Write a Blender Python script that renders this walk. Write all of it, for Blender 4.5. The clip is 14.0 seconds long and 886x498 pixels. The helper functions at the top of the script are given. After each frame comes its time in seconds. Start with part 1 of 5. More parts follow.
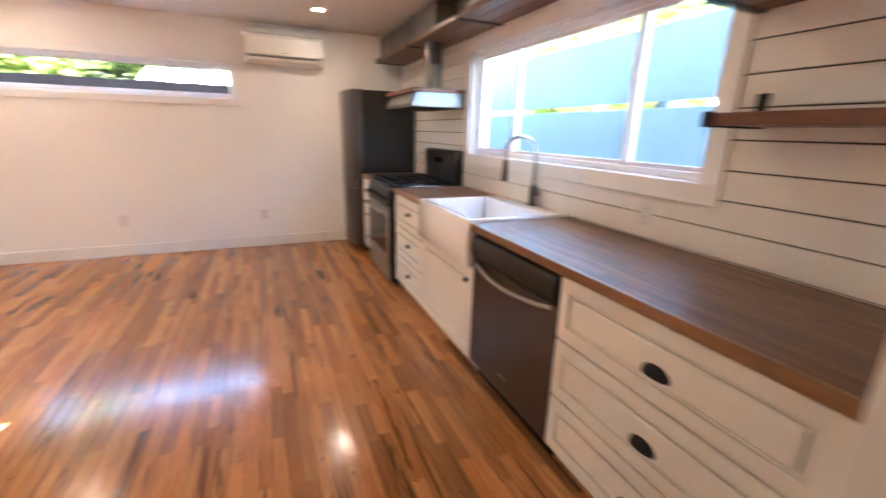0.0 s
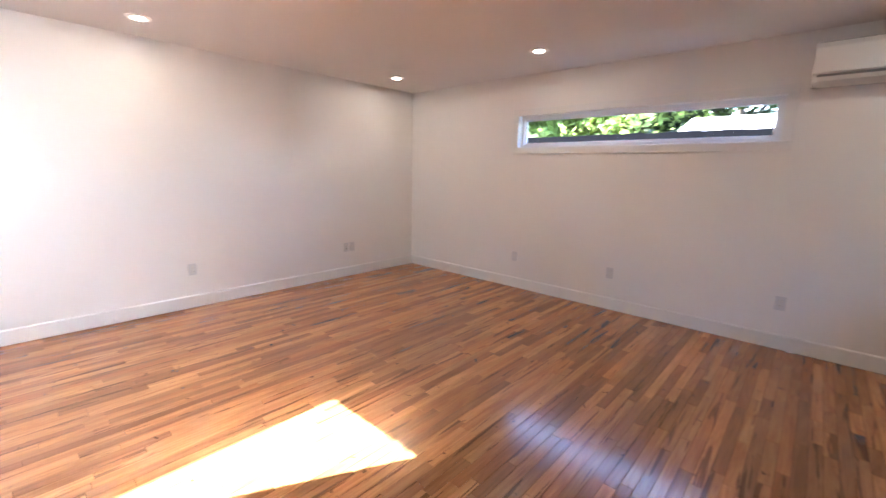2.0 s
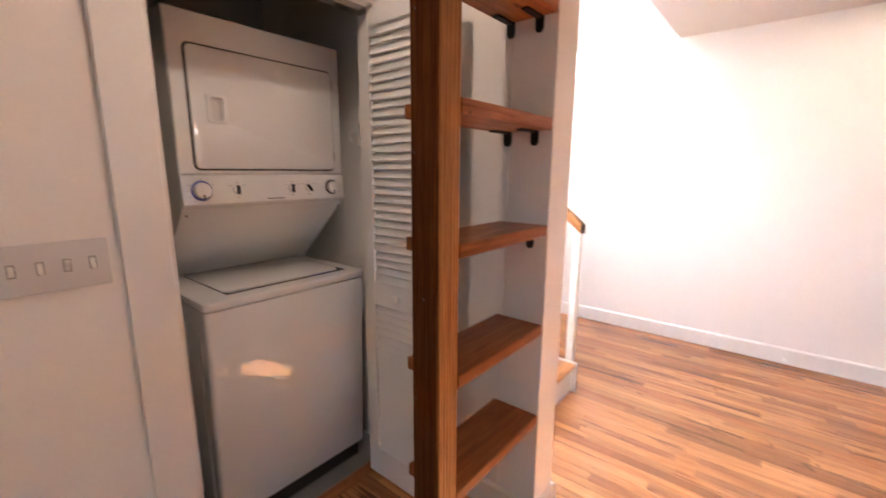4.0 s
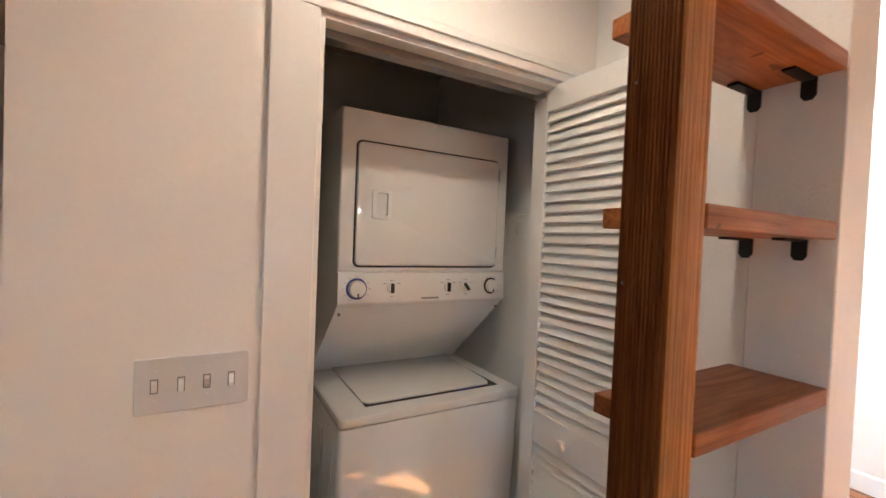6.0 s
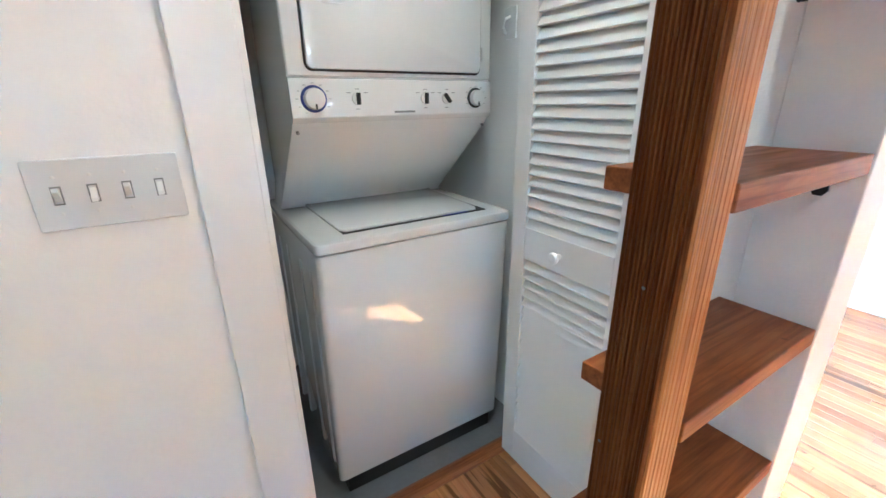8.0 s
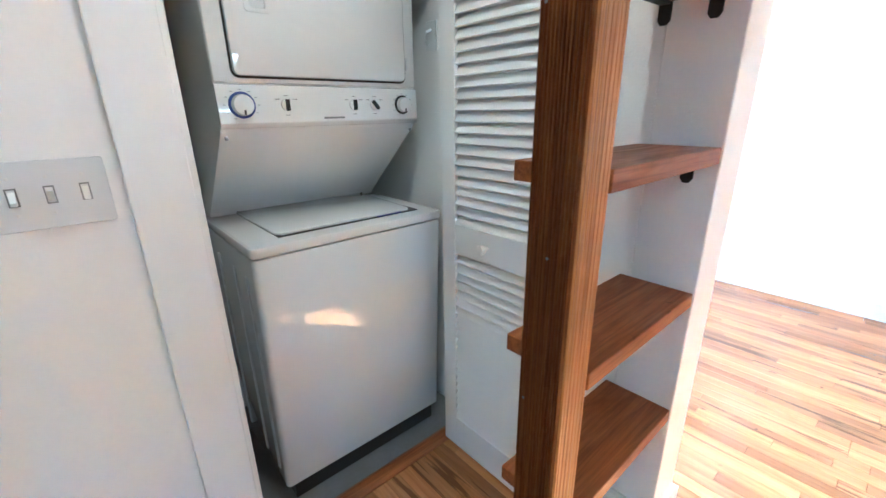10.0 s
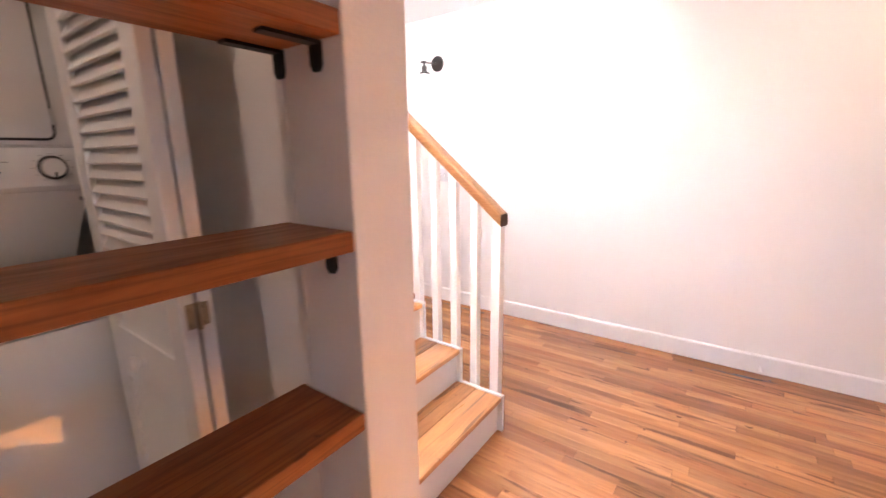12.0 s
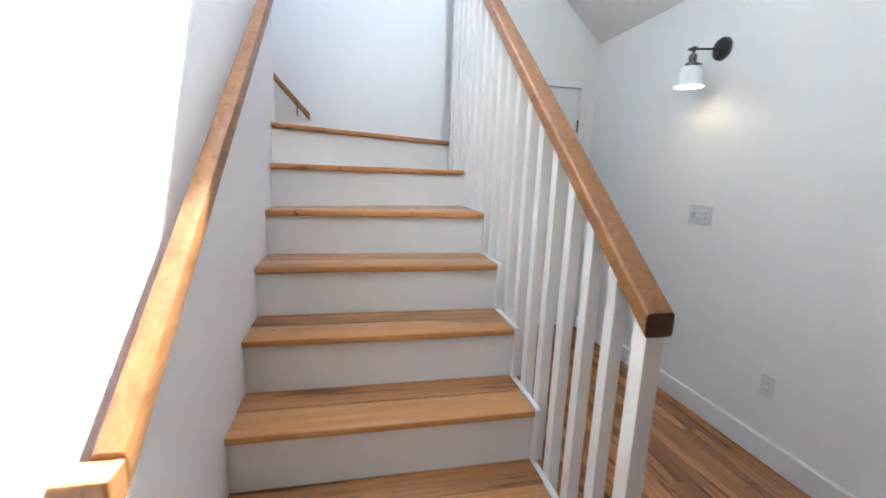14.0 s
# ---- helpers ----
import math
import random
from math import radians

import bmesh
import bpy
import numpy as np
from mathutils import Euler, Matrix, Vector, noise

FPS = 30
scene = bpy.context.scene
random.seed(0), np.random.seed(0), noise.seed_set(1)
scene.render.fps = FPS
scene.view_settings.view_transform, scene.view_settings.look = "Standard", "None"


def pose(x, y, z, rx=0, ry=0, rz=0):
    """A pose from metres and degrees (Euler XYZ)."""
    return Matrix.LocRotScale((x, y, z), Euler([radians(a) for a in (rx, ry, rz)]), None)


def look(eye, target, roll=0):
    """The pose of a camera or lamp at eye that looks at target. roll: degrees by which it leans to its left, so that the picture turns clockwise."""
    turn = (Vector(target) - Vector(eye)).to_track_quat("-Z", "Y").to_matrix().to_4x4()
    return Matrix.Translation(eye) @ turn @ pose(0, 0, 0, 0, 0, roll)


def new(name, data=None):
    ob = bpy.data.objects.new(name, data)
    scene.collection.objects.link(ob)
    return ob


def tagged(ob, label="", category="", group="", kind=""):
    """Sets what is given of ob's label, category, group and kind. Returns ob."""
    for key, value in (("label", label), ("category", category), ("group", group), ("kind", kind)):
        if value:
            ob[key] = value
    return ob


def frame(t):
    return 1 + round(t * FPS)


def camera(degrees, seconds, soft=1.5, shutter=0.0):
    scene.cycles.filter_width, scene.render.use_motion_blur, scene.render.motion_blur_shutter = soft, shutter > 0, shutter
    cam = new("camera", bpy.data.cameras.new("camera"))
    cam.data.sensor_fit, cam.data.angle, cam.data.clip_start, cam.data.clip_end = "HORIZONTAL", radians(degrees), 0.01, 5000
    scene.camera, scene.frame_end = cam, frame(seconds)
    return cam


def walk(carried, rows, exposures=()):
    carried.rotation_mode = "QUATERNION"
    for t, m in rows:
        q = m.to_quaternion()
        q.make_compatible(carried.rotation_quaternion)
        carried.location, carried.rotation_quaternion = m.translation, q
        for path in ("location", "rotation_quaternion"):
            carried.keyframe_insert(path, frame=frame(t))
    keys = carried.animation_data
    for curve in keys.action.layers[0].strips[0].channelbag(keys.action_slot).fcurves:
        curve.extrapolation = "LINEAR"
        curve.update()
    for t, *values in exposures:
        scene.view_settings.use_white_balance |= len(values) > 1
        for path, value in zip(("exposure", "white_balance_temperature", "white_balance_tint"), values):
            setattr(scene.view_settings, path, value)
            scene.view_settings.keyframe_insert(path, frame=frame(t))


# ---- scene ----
cam = camera(94.2, 14.0, shutter=0.4)
PATH = [
    (0, (0.01, 0.159, 1.377), (0.776, 1.923, 0.829), 1.5),
    (0.5, (0.108, 0.443, 1.352), (-0.038, 2.364, 0.816), 1.0),
    (1, (0.094, 0.706, 1.359), (-0.641, 2.506, 0.893), 0.7),
    (1.5, (0.063, 0.981, 1.396), (-0.995, 2.632, 1.002), 0.7),
    (2, (0.085, 1.195, 1.383), (-1.233, 2.653, 1.009), 1.2),
    (2.5, (0.099, 1.372, 1.365), (-1.508, 2.494, 0.968), 0.8),
    (3, (-0.053, 1.51, 1.38), (-1.957, 1.949, 0.954), -0.6),
    (3.5, (-0.327, 1.582, 1.397), (-2.231, 1.129, 0.987), -0.5),
    (4, (-0.499, 1.652, 1.411), (-2.019, 0.406, 1.038), 0.3),
    (6.5, (-0.691, 1.318, 1.52), (-1.657, -0.432, 1.471), 1.8),
    (7, (-0.738, 1.283, 1.46), (-1.703, -0.44, 1.144), 0.8),
    (7.5, (-0.758, 1.266, 1.335), (-1.703, -0.376, 0.693), 0.2),
    (10, (-0.711, 1.341, 1.317), (-1.955, -0.089, 0.679), -0.8),
    (10.5, (-0.725, 1.417, 1.37), (-2.027, -0.028, 0.902), -1.6),
    (11, (-0.822, 1.57, 1.374), (-2.236, 0.231, 0.916), -1.8),
    (11.5, (-1.04, 1.603, 1.349), (-2.588, 0.428, 0.877), -1.6),
    (12, (-1.324, 1.584, 1.359), (-2.903, 0.442, 0.91), -0.8),
    (12.5, (-1.591, 1.661, 1.361), (-2.992, 0.306, 0.913), 0.7),
    (13, (-1.855, 1.703, 1.364), (-2.939, 0.082, 0.917), 2.0),
    (13.5, (-2.119, 1.625, 1.372), (-2.863, -0.182, 0.946), 2.1),
    (14, (-2.344, 1.459, 1.374), (-2.76, -0.463, 1.007), 2.1),
]
EXPOSURES = [
    (0, 5.96, 6600, 12), (0.5, 5.72, 7600, 25), (1, 5.45, 5850, 9), (2, 5.2, 5800, 10), (3, 4.84, 6000, 12), (4, 5.23, 6550, 18), (6.5, 5.68, 5870, 2),
    (7.5, 6.28, 4800, -6), (10, 6.17, 4570, -9), (10.5, 6.0, 7050, 14), (11, 5.68, 7300, 30), (12, 5.05, 6700, 24), (12.5, 4.93, 6500, 21), (13, 4.71, 6200, 13), (13.5, 4.4, 6350, 14), (14, 3.74, 5550, 1),
]
walk(cam, [(t, look(eye, target, roll)) for t, eye, target, roll in PATH], EXPOSURES)

# ---- world and sun ----
SUN_DIR = Vector((0.54, 1.0, -1.548)).normalized()
world = bpy.data.worlds.new("sky")
scene.world = world
world.use_nodes = True
wn, wl = world.node_tree.nodes, world.node_tree.links
sky = wn.new("ShaderNodeTexSky")
sky.sky_type, sky.sun_disc = "NISHITA", False
sky.sun_elevation, sky.sun_rotation = math.asin(-SUN_DIR.z), math.atan2(-SUN_DIR.x, -SUN_DIR.y)
wn["Background"].inputs[1].default_value = 0.12
wl.new(sky.outputs[0], wn["Background"].inputs[0])
sun = new("sun", bpy.data.lights.new("sun", "SUN"))
sun.data.energy, sun.data.angle, sun.data.color = 2.3, radians(0.5), (1.0, 0.95, 0.88)
sun.matrix_world = look((0, 0, 30), Vector((0, 0, 30)) + SUN_DIR)


# ---- materials ----
def nodes_of(name):
    m = bpy.data.materials.new(name)
    m.use_nodes = True
    t = m.node_tree
    return m, t.nodes, t.links, t.nodes["Principled BSDF"]


def mix_rgb(n, l, fac, a, b, mode="MIX"):
    x = n.new("ShaderNodeMix")
    x.data_type, x.blend_type = "RGBA", mode
    for sock, v in ((x.inputs[0], fac), (x.inputs[6], a), (x.inputs[7], b)):
        if isinstance(v, bpy.types.NodeSocket):
            l.new(v, sock)
        else:
            sock.default_value = v if isinstance(v, (int, float)) else (*v, 1)
    return x.outputs[2]


def noise_of(n, l, vec, scale, detail=3, rough=0.5, distort=0.0):
    x = n.new("ShaderNodeTexNoise")
    x.inputs["Scale"].default_value, x.inputs["Detail"].default_value = scale, detail
    x.inputs["Roughness"].default_value, x.inputs["Distortion"].default_value = rough, distort
    l.new(vec, x.inputs["Vector"])
    return x.outputs["Fac"]


def span(n, l, v, a, b, lo=0.0, hi=1.0):
    x = n.new("ShaderNodeMapRange")
    l.new(v, x.inputs[0])
    for i, w in enumerate((a, b, lo, hi)):
        x.inputs[i + 1].default_value = w
    return x.outputs[0]


def bump_of(n, l, h, bsdf, strength, dist):
    x = n.new("ShaderNodeBump")
    x.inputs["Strength"].default_value, x.inputs["Distance"].default_value = strength, dist
    l.new(h, x.inputs["Height"])
    l.new(x.outputs[0], bsdf.inputs["Normal"])


def plain(name, colour, rough=0.5, metal=0.0, stain=0.06, big=1.2, fine=60.0, bump=0.0, dist=0.001, coat=0.0, spec=0.5):
    """Paint, metal or plastic: slight stains at a large scale, grain and relief at a fine one."""
    m, n, l, b = nodes_of(name)
    co = n.new("ShaderNodeTexCoord").outputs["Object"]
    large, small = noise_of(n, l, co, big, 3), noise_of(n, l, co, fine, 2)
    dark = tuple(c * (1 - 2.2 * stain) for c in colour)
    c1 = mix_rgb(n, l, span(n, l, large, 0.35, 0.75), colour, dark)
    c2 = mix_rgb(n, l, span(n, l, small, 0.4, 0.8, 0, 0.5), c1, dark)
    l.new(c2, b.inputs["Base Color"])
    l.new(span(n, l, large, 0.3, 0.7, rough * 0.9, min(1, rough * 1.15)), b.inputs["Roughness"])
    b.inputs["Metallic"].default_value = metal
    b.inputs["Coat Weight"].default_value = coat
    b.inputs["Specular IOR Level"].default_value = spec
    if bump:
        bump_of(n, l, small, b, bump, dist)
    return m


def wood(name, light, dark, axis="y", piece="object", rough=0.35, grain=26.0, streak=0.35, spread=0.5, red=None, coat=0.0, bump=0.08, knots=0.5, mineral=0.0, lines=(0.45, 0.75), stretch=0.045, vein_at=(0.60, 0.68), spec=0.5):
    """Boards with grain along one axis; every piece takes its own tone and its own stretch of grain."""
    m, n, l, b = nodes_of(name)
    co = n.new("ShaderNodeTexCoord").outputs["Object"]
    if piece == "object":
        rnd = n.new("ShaderNodeObjectInfo").outputs["Random"]
    else:
        rnd = n.new("ShaderNodeNewGeometry").outputs["Random Per Island"]
    off = n.new("ShaderNodeVectorMath")
    off.operation = "MULTIPLY_ADD"
    comb = n.new("ShaderNodeCombineXYZ")
    for i in range(3):
        l.new(rnd, comb.inputs[i])
    l.new(comb.outputs[0], off.inputs[0])
    off.inputs[1].default_value = (37.0, 91.0, 53.0)
    l.new(co, off.inputs[2])
    mp = n.new("ShaderNodeMapping")
    mp.inputs["Scale"].default_value = [stretch if axis == a else 1.0 for a in "xyz"]
    l.new(off.outputs[0], mp.inputs["Vector"])
    fine = noise_of(n, l, mp.outputs[0], grain * 6, 4, 0.65, 0.4)
    mp2 = n.new("ShaderNodeMapping")
    mp2.inputs["Scale"].default_value = [0.12 if axis == a else 1.0 for a in "xyz"]
    l.new(off.outputs[0], mp2.inputs["Vector"])
    broad = noise_of(n, l, mp2.outputs[0], grain, 4, 0.6, 1.2)
    knot = noise_of(n, l, off.outputs[0], 19.0, 2, 0.4, 0.6)
    base = mix_rgb(n, l, span(n, l, broad, 0.3, 0.7), light, dark)
    base = mix_rgb(n, l, span(n, l, fine, lines[0], lines[1], 0, streak), base, tuple(c * 0.45 for c in dark))
    base = mix_rgb(n, l, span(n, l, knot, 0.72, 0.77, 0, knots), base, tuple(c * 0.3 for c in dark))
    if mineral:
        mp3 = n.new("ShaderNodeMapping")
        mp3.inputs["Scale"].default_value = [0.05 if axis == a else 1.0 for a in "xyz"]
        l.new(off.outputs[0], mp3.inputs["Vector"])
        vein = noise_of(n, l, mp3.outputs[0], 24.0, 4, 0.6, 0.5)
        base = mix_rgb(n, l, span(n, l, vein, vein_at[0], vein_at[1], 0, mineral), base, tuple(c * 0.42 for c in dark))
    wn2 = n.new("ShaderNodeTexWhiteNoise")
    wn2.noise_dimensions = "1D"
    l.new(rnd, wn2.inputs["W"])
    tone = span(n, l, wn2.outputs["Value"], 0, 1, 1 - spread, 1 + spread * 0.5)
    cg = n.new("ShaderNodeCombineXYZ")
    for i in range(3):
        l.new(tone, cg.inputs[i])
    base = mix_rgb(n, l, 1.0, base, cg.outputs[0], "MULTIPLY")
    if red:
        pick = span(n, l, rnd, 0.55, 0.95, 0, 0.75)
        base = mix_rgb(n, l, pick, base, red, "MULTIPLY")
    l.new(base, b.inputs["Base Color"])
    l.new(span(n, l, broad, 0.3, 0.7, rough * 0.85, rough * 1.2), b.inputs["Roughness"])
    b.inputs["Coat Weight"].default_value, b.inputs["Coat Roughness"].default_value = coat, 0.1
    b.inputs["Specular IOR Level"].default_value = spec
    bump_of(n, l, fine, b, bump, 0.0015)
    return m


def glow(name, colour, strength):
    m, n, l, b = nodes_of(name)
    b.inputs["Base Color"].default_value = (0.8, 0.8, 0.8, 1)
    b.inputs["Emission Color"].default_value, b.inputs["Emission Strength"].default_value = (*colour, 1), strength
    return m


def glass(name, rough=0.0, colour=(1, 1, 1)):
    m, n, l, b = nodes_of(name)
    b.inputs["Base Color"].default_value = (*colour, 1)
    b.inputs["Transmission Weight"].default_value, b.inputs["Roughness"].default_value, b.inputs["IOR"].default_value = 1.0, rough, 1.03
    return m


PAINT = plain("wall_paint", (0.85, 0.832, 0.805), 0.5, stain=0.02, big=0.7, fine=95, bump=0.2, dist=0.002)
PAINT_ROUGH = plain("textured_wall_paint", (0.85, 0.832, 0.805), 0.55, stain=0.02, big=0.7, fine=130, bump=0.4, dist=0.003)
CEIL = plain("ceiling_paint", (0.78, 0.76, 0.74), 0.8, stain=0.02, big=0.6, fine=140, bump=0.3, dist=0.0015)
TRIM = plain("trim_paint", (0.82, 0.81, 0.79), 0.35, stain=0.02, fine=40, bump=0.05)
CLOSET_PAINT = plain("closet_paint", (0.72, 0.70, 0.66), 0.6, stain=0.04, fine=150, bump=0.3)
# dark colour that stands in for shade between the shiplap boards
JOINT_SHADE = plain("joint_shade", (0.10, 0.085, 0.07), 0.9, stain=0.1)
SHIP = plain("shiplap_paint", (0.80, 0.77, 0.73), 0.45, stain=0.035, big=3, fine=50, bump=0.08)
CAB = plain("cabinet_lacquer", (0.82, 0.80, 0.74), 0.35, stain=0.015, fine=30)
ENAMEL = plain("white_enamel", (0.80, 0.80, 0.79), 0.045, stain=0.012, big=2, fine=30, coat=0.5)
# greyer copy of the white enamel, with shade put into the colour
ENAMEL_SHADE = plain("white_enamel_shade", (0.66, 0.66, 0.66), 0.3, stain=0.02)
PORCELAIN = plain("porcelain", (0.85, 0.85, 0.84), 0.12, stain=0.01, coat=0.5)
PLASTIC = plain("white_plastic", (0.80, 0.80, 0.78), 0.35, stain=0.015)
GLOSS_PLASTIC = plain("gloss_white_plastic", (0.80, 0.80, 0.78), 0.16, stain=0.015)
PLATE = plain("wall_plate_plastic", (0.68, 0.68, 0.68), 0.3, stain=0.02)
PLASTIC_IVORY = plain("ivory_plastic", (0.70, 0.69, 0.66), 0.4, stain=0.02)
SLOT = plain("dark_slot", (0.02, 0.02, 0.02), 0.6)
BLACK = plain("black_iron", (0.015, 0.015, 0.016), 0.45, 0.6, stain=0.1, bump=0.1)
GLOSS_BLACK = plain("black_enamel", (0.012, 0.012, 0.014), 0.14, stain=0.05, coat=0.3)
RANGE_BLACK = plain("range_black_enamel", (0.012, 0.012, 0.013), 0.4, stain=0.08, spec=0.3)
DARK_GLASS = plain("oven_glass", (0.01, 0.01, 0.012), 0.06, stain=0.02)
STEEL = plain("brushed_steel", (0.36, 0.36, 0.37), 0.38, 1.0, stain=0.06, big=2, fine=200, bump=0.02)
HOOD_STEEL = plain("hood_steel", (0.23, 0.24, 0.26), 0.42, 1.0, stain=0.08, big=3, fine=200, bump=0.02)
DARK_STEEL = plain("dark_steel", (0.12, 0.10, 0.095), 0.34, 1.0, stain=0.08, big=2, fine=200, bump=0.02)
SLATE = plain("slate_grey_metal", (0.03, 0.031, 0.034), 0.55, 0.1, stain=0.08, fine=120, bump=0.05, spec=0.25)
GALV = plain("galvanised_steel", (0.22, 0.22, 0.22), 0.4, 0.9, stain=0.14, big=9, fine=60)
CHROME = plain("brushed_nickel", (0.42, 0.41, 0.40), 0.22, 1.0, stain=0.04)
GUNMETAL = plain("gunmetal", (0.10, 0.095, 0.09), 0.35, 0.9, stain=0.08)
BRASS = plain("aged_brass", (0.42, 0.36, 0.26), 0.35, 1.0, stain=0.12, fine=90)
VINYL = plain("window_vinyl", (0.80, 0.81, 0.83), 0.35, stain=0.02)
BLUE_MARK = plain("blue_print", (0.03, 0.05, 0.25), 0.4)
GREY_MARK = plain("grey_print", (0.25, 0.25, 0.25), 0.5)
CONCRETE = plain("grey_concrete", (0.22, 0.22, 0.22), 0.7, stain=0.12, big=4, fine=60, bump=0.2)
DARK_FLOOR = plain("floor_underlay", (0.05, 0.03, 0.02), 0.8)
FLOOR_A = wood("floor_wood", (0.59, 0.272, 0.10), (0.40, 0.16, 0.055), "y", "object", 0.2, 16, 0.45, 0.44, (0.94, 0.82, 0.74), coat=0.3, spec=0.42, knots=0.95, mineral=0.92, stretch=0.03, vein_at=(0.595, 0.63))
FLOOR_B = wood("floor_wood_far", (0.59, 0.272, 0.10), (0.40, 0.16, 0.055), "y", "island", 0.2, 16, 0.45, 0.44, (0.94, 0.82, 0.74), coat=0.3, spec=0.42, knots=0.95, mineral=0.92, stretch=0.03, vein_at=(0.595, 0.63))
TREAD = wood("tread_wood", (0.62, 0.305, 0.108), (0.47, 0.205, 0.067), "x", "object", 0.32, 16, 0.35, 0.2, coat=0.2, mineral=0.8, knots=0.8, stretch=0.03, vein_at=(0.61, 0.65))
TREAD_BACK = wood("tread_wood_streaked", (0.56, 0.27, 0.098), (0.40, 0.168, 0.056), "x", "object", 0.32, 16, 0.5, 0.26, coat=0.2, mineral=1.0, knots=0.9, stretch=0.025, vein_at=(0.575, 0.61))
END_GRAIN = plain("oak_end_grain", (0.10, 0.045, 0.02), 0.6, stain=0.2, big=20, fine=160, bump=0.2)
RAIL = wood("rail_oak", (0.40, 0.19, 0.068), (0.25, 0.105, 0.036), "y", "object", 0.35, 30, 0.35, 0.1, knots=0.1)
FIR = wood("shelf_fir", (0.44, 0.158, 0.048), (0.24, 0.072, 0.022), "x", "object", 0.42, 20, 0.7, 0.22, bump=0.2, knots=0.7, stretch=0.03, spec=0.25)
# post fir lightened for the warm bounce on its front
FIR_Z_LIT = wood("post_fir_lit", (0.50, 0.235, 0.08), (0.35, 0.14, 0.042), "z", "object", 0.45, 40, 0.6, 0.05, bump=0.4, knots=0.2, lines=(0.46, 0.58), stretch=0.008, spec=0.2)
# the same fir darkened: shade of the side face put into the colour
FIR_RIB_SHADE = wood("post_fir_shaded_ribs", (0.20, 0.066, 0.016), (0.12, 0.036, 0.008), "z", "object", 0.6, 40, 0.6, 0.05, bump=0.5, knots=0.1, lines=(0.46, 0.58), stretch=0.008, spec=0.12)
FIR_Y = wood("kitchen_shelf_wood", (0.20, 0.07, 0.032), (0.11, 0.035, 0.016), "y", "object", 0.35, 24, 0.4, 0.2)
BUTCHER = wood("butcher_block", (0.20, 0.096, 0.044), (0.14, 0.062, 0.027), "y", "island", 0.34, 26, 0.35, 0.34, coat=0.12, bump=0.0, knots=0.1, stretch=0.02, spec=0.4)
BLOCK_EDGE = wood("butcher_block_edge", (0.30, 0.16, 0.075), (0.22, 0.105, 0.045), "y", "object", 0.35, 30, 0.3, 0.1)
LAMP = glow("lamp_diffuser", (1.0, 0.83, 0.64), 9.5)
BULB = glow("bulb", (1.0, 0.74, 0.46), 2.6)
GLASS = glass("window_glass")
OPAL = plain("opal_glass", (0.82, 0.82, 0.80), 0.15, stain=0.01)


def foliage(name, colour, through_colour):
    """Leaves that let part of the daylight through."""
    m, n, l, b = nodes_of(name)
    co = n.new("ShaderNodeTexCoord").outputs["Object"]
    f = span(n, l, noise_of(n, l, co, 1.6, 3), 0.35, 0.7)
    l.new(mix_rgb(n, l, f, colour, tuple(c * 0.55 for c in colour)), b.inputs["Base Color"])
    b.inputs["Roughness"].default_value = 0.5
    tr, mx = n.new("ShaderNodeBsdfTranslucent"), n.new("ShaderNodeMixShader")
    tr.inputs[0].default_value = (*through_colour, 1)
    mx.inputs[0].default_value = 0.5
    l.new(b.outputs[0], mx.inputs[1])
    l.new(tr.outputs[0], mx.inputs[2])
    l.new(mx.outputs[0], n["Material Output"].inputs[0])
    return m


LEAF = foliage("leaves", (0.025, 0.042, 0.012), (0.03, 0.05, 0.01))
LEAF_B = foliage("leaves_pale", (0.15, 0.21, 0.06), (0.38, 0.48, 0.13))
BARK = plain("bark", (0.10, 0.075, 0.055), 0.85, stain=0.2, big=6, fine=40, bump=0.5, dist=0.01)
GRASS = plain("grass_ground", (0.11, 0.12, 0.05), 0.9, stain=0.2, big=0.6, fine=20, bump=0.4, dist=0.02)
FENCE = plain("pale_fence", (0.165, 0.245, 0.30), 0.6, stain=0.05, big=2, fine=30)
DARK_FENCE = plain("dark_fence", (0.005, 0.005, 0.006), 0.9, stain=0.15, big=3, fine=30, spec=0.0)
SIDING = plain("pale_siding", (0.75, 0.75, 0.74), 0.6, stain=0.04)
ROOFING = plain("pale_metal_roof", (0.78, 0.79, 0.80), 0.4, stain=0.05)


# ---- mesh tools ----
def box(bm, x0, x1, y0, y1, z0, z1):
    v = [bm.verts.new(p) for p in ((x0, y0, z0), (x1, y0, z0), (x1, y1, z0), (x0, y1, z0), (x0, y0, z1), (x1, y0, z1), (x1, y1, z1), (x0, y1, z1))]
    for f in ((3, 2, 1, 0), (4, 5, 6, 7), (0, 1, 5, 4), (1, 2, 6, 5), (2, 3, 7, 6), (3, 0, 4, 7)):
        bm.faces.new([v[i] for i in f])
    return v


def place(u, v, a, axis):
    return {"x": (a, u, v), "y": (u, a, v), "z": (u, v, a)}[axis]


def prism(bm, pts, axis, a, b):
    lo = [bm.verts.new(place(u, v, a, axis)) for u, v in pts]
    hi = [bm.verts.new(place(u, v, b, axis)) for u, v in pts]
    bm.faces.new(lo), bm.faces.new(hi[::-1])
    for i in range(len(pts)):
        j = (i + 1) % len(pts)
        bm.faces.new((lo[j], lo[i], hi[i], hi[j]))


def rounded(u0, u1, v0, v1, r, n=5):
    out = []
    for cu, cv, a in ((u1 - r, v1 - r, 0), (u0 + r, v1 - r, 90), (u0 + r, v0 + r, 180), (u1 - r, v0 + r, 270)):
        out += [(cu + r * math.cos(radians(a + 90 * i / n)), cv + r * math.sin(radians(a + 90 * i / n))) for i in range(n + 1)]
    return out


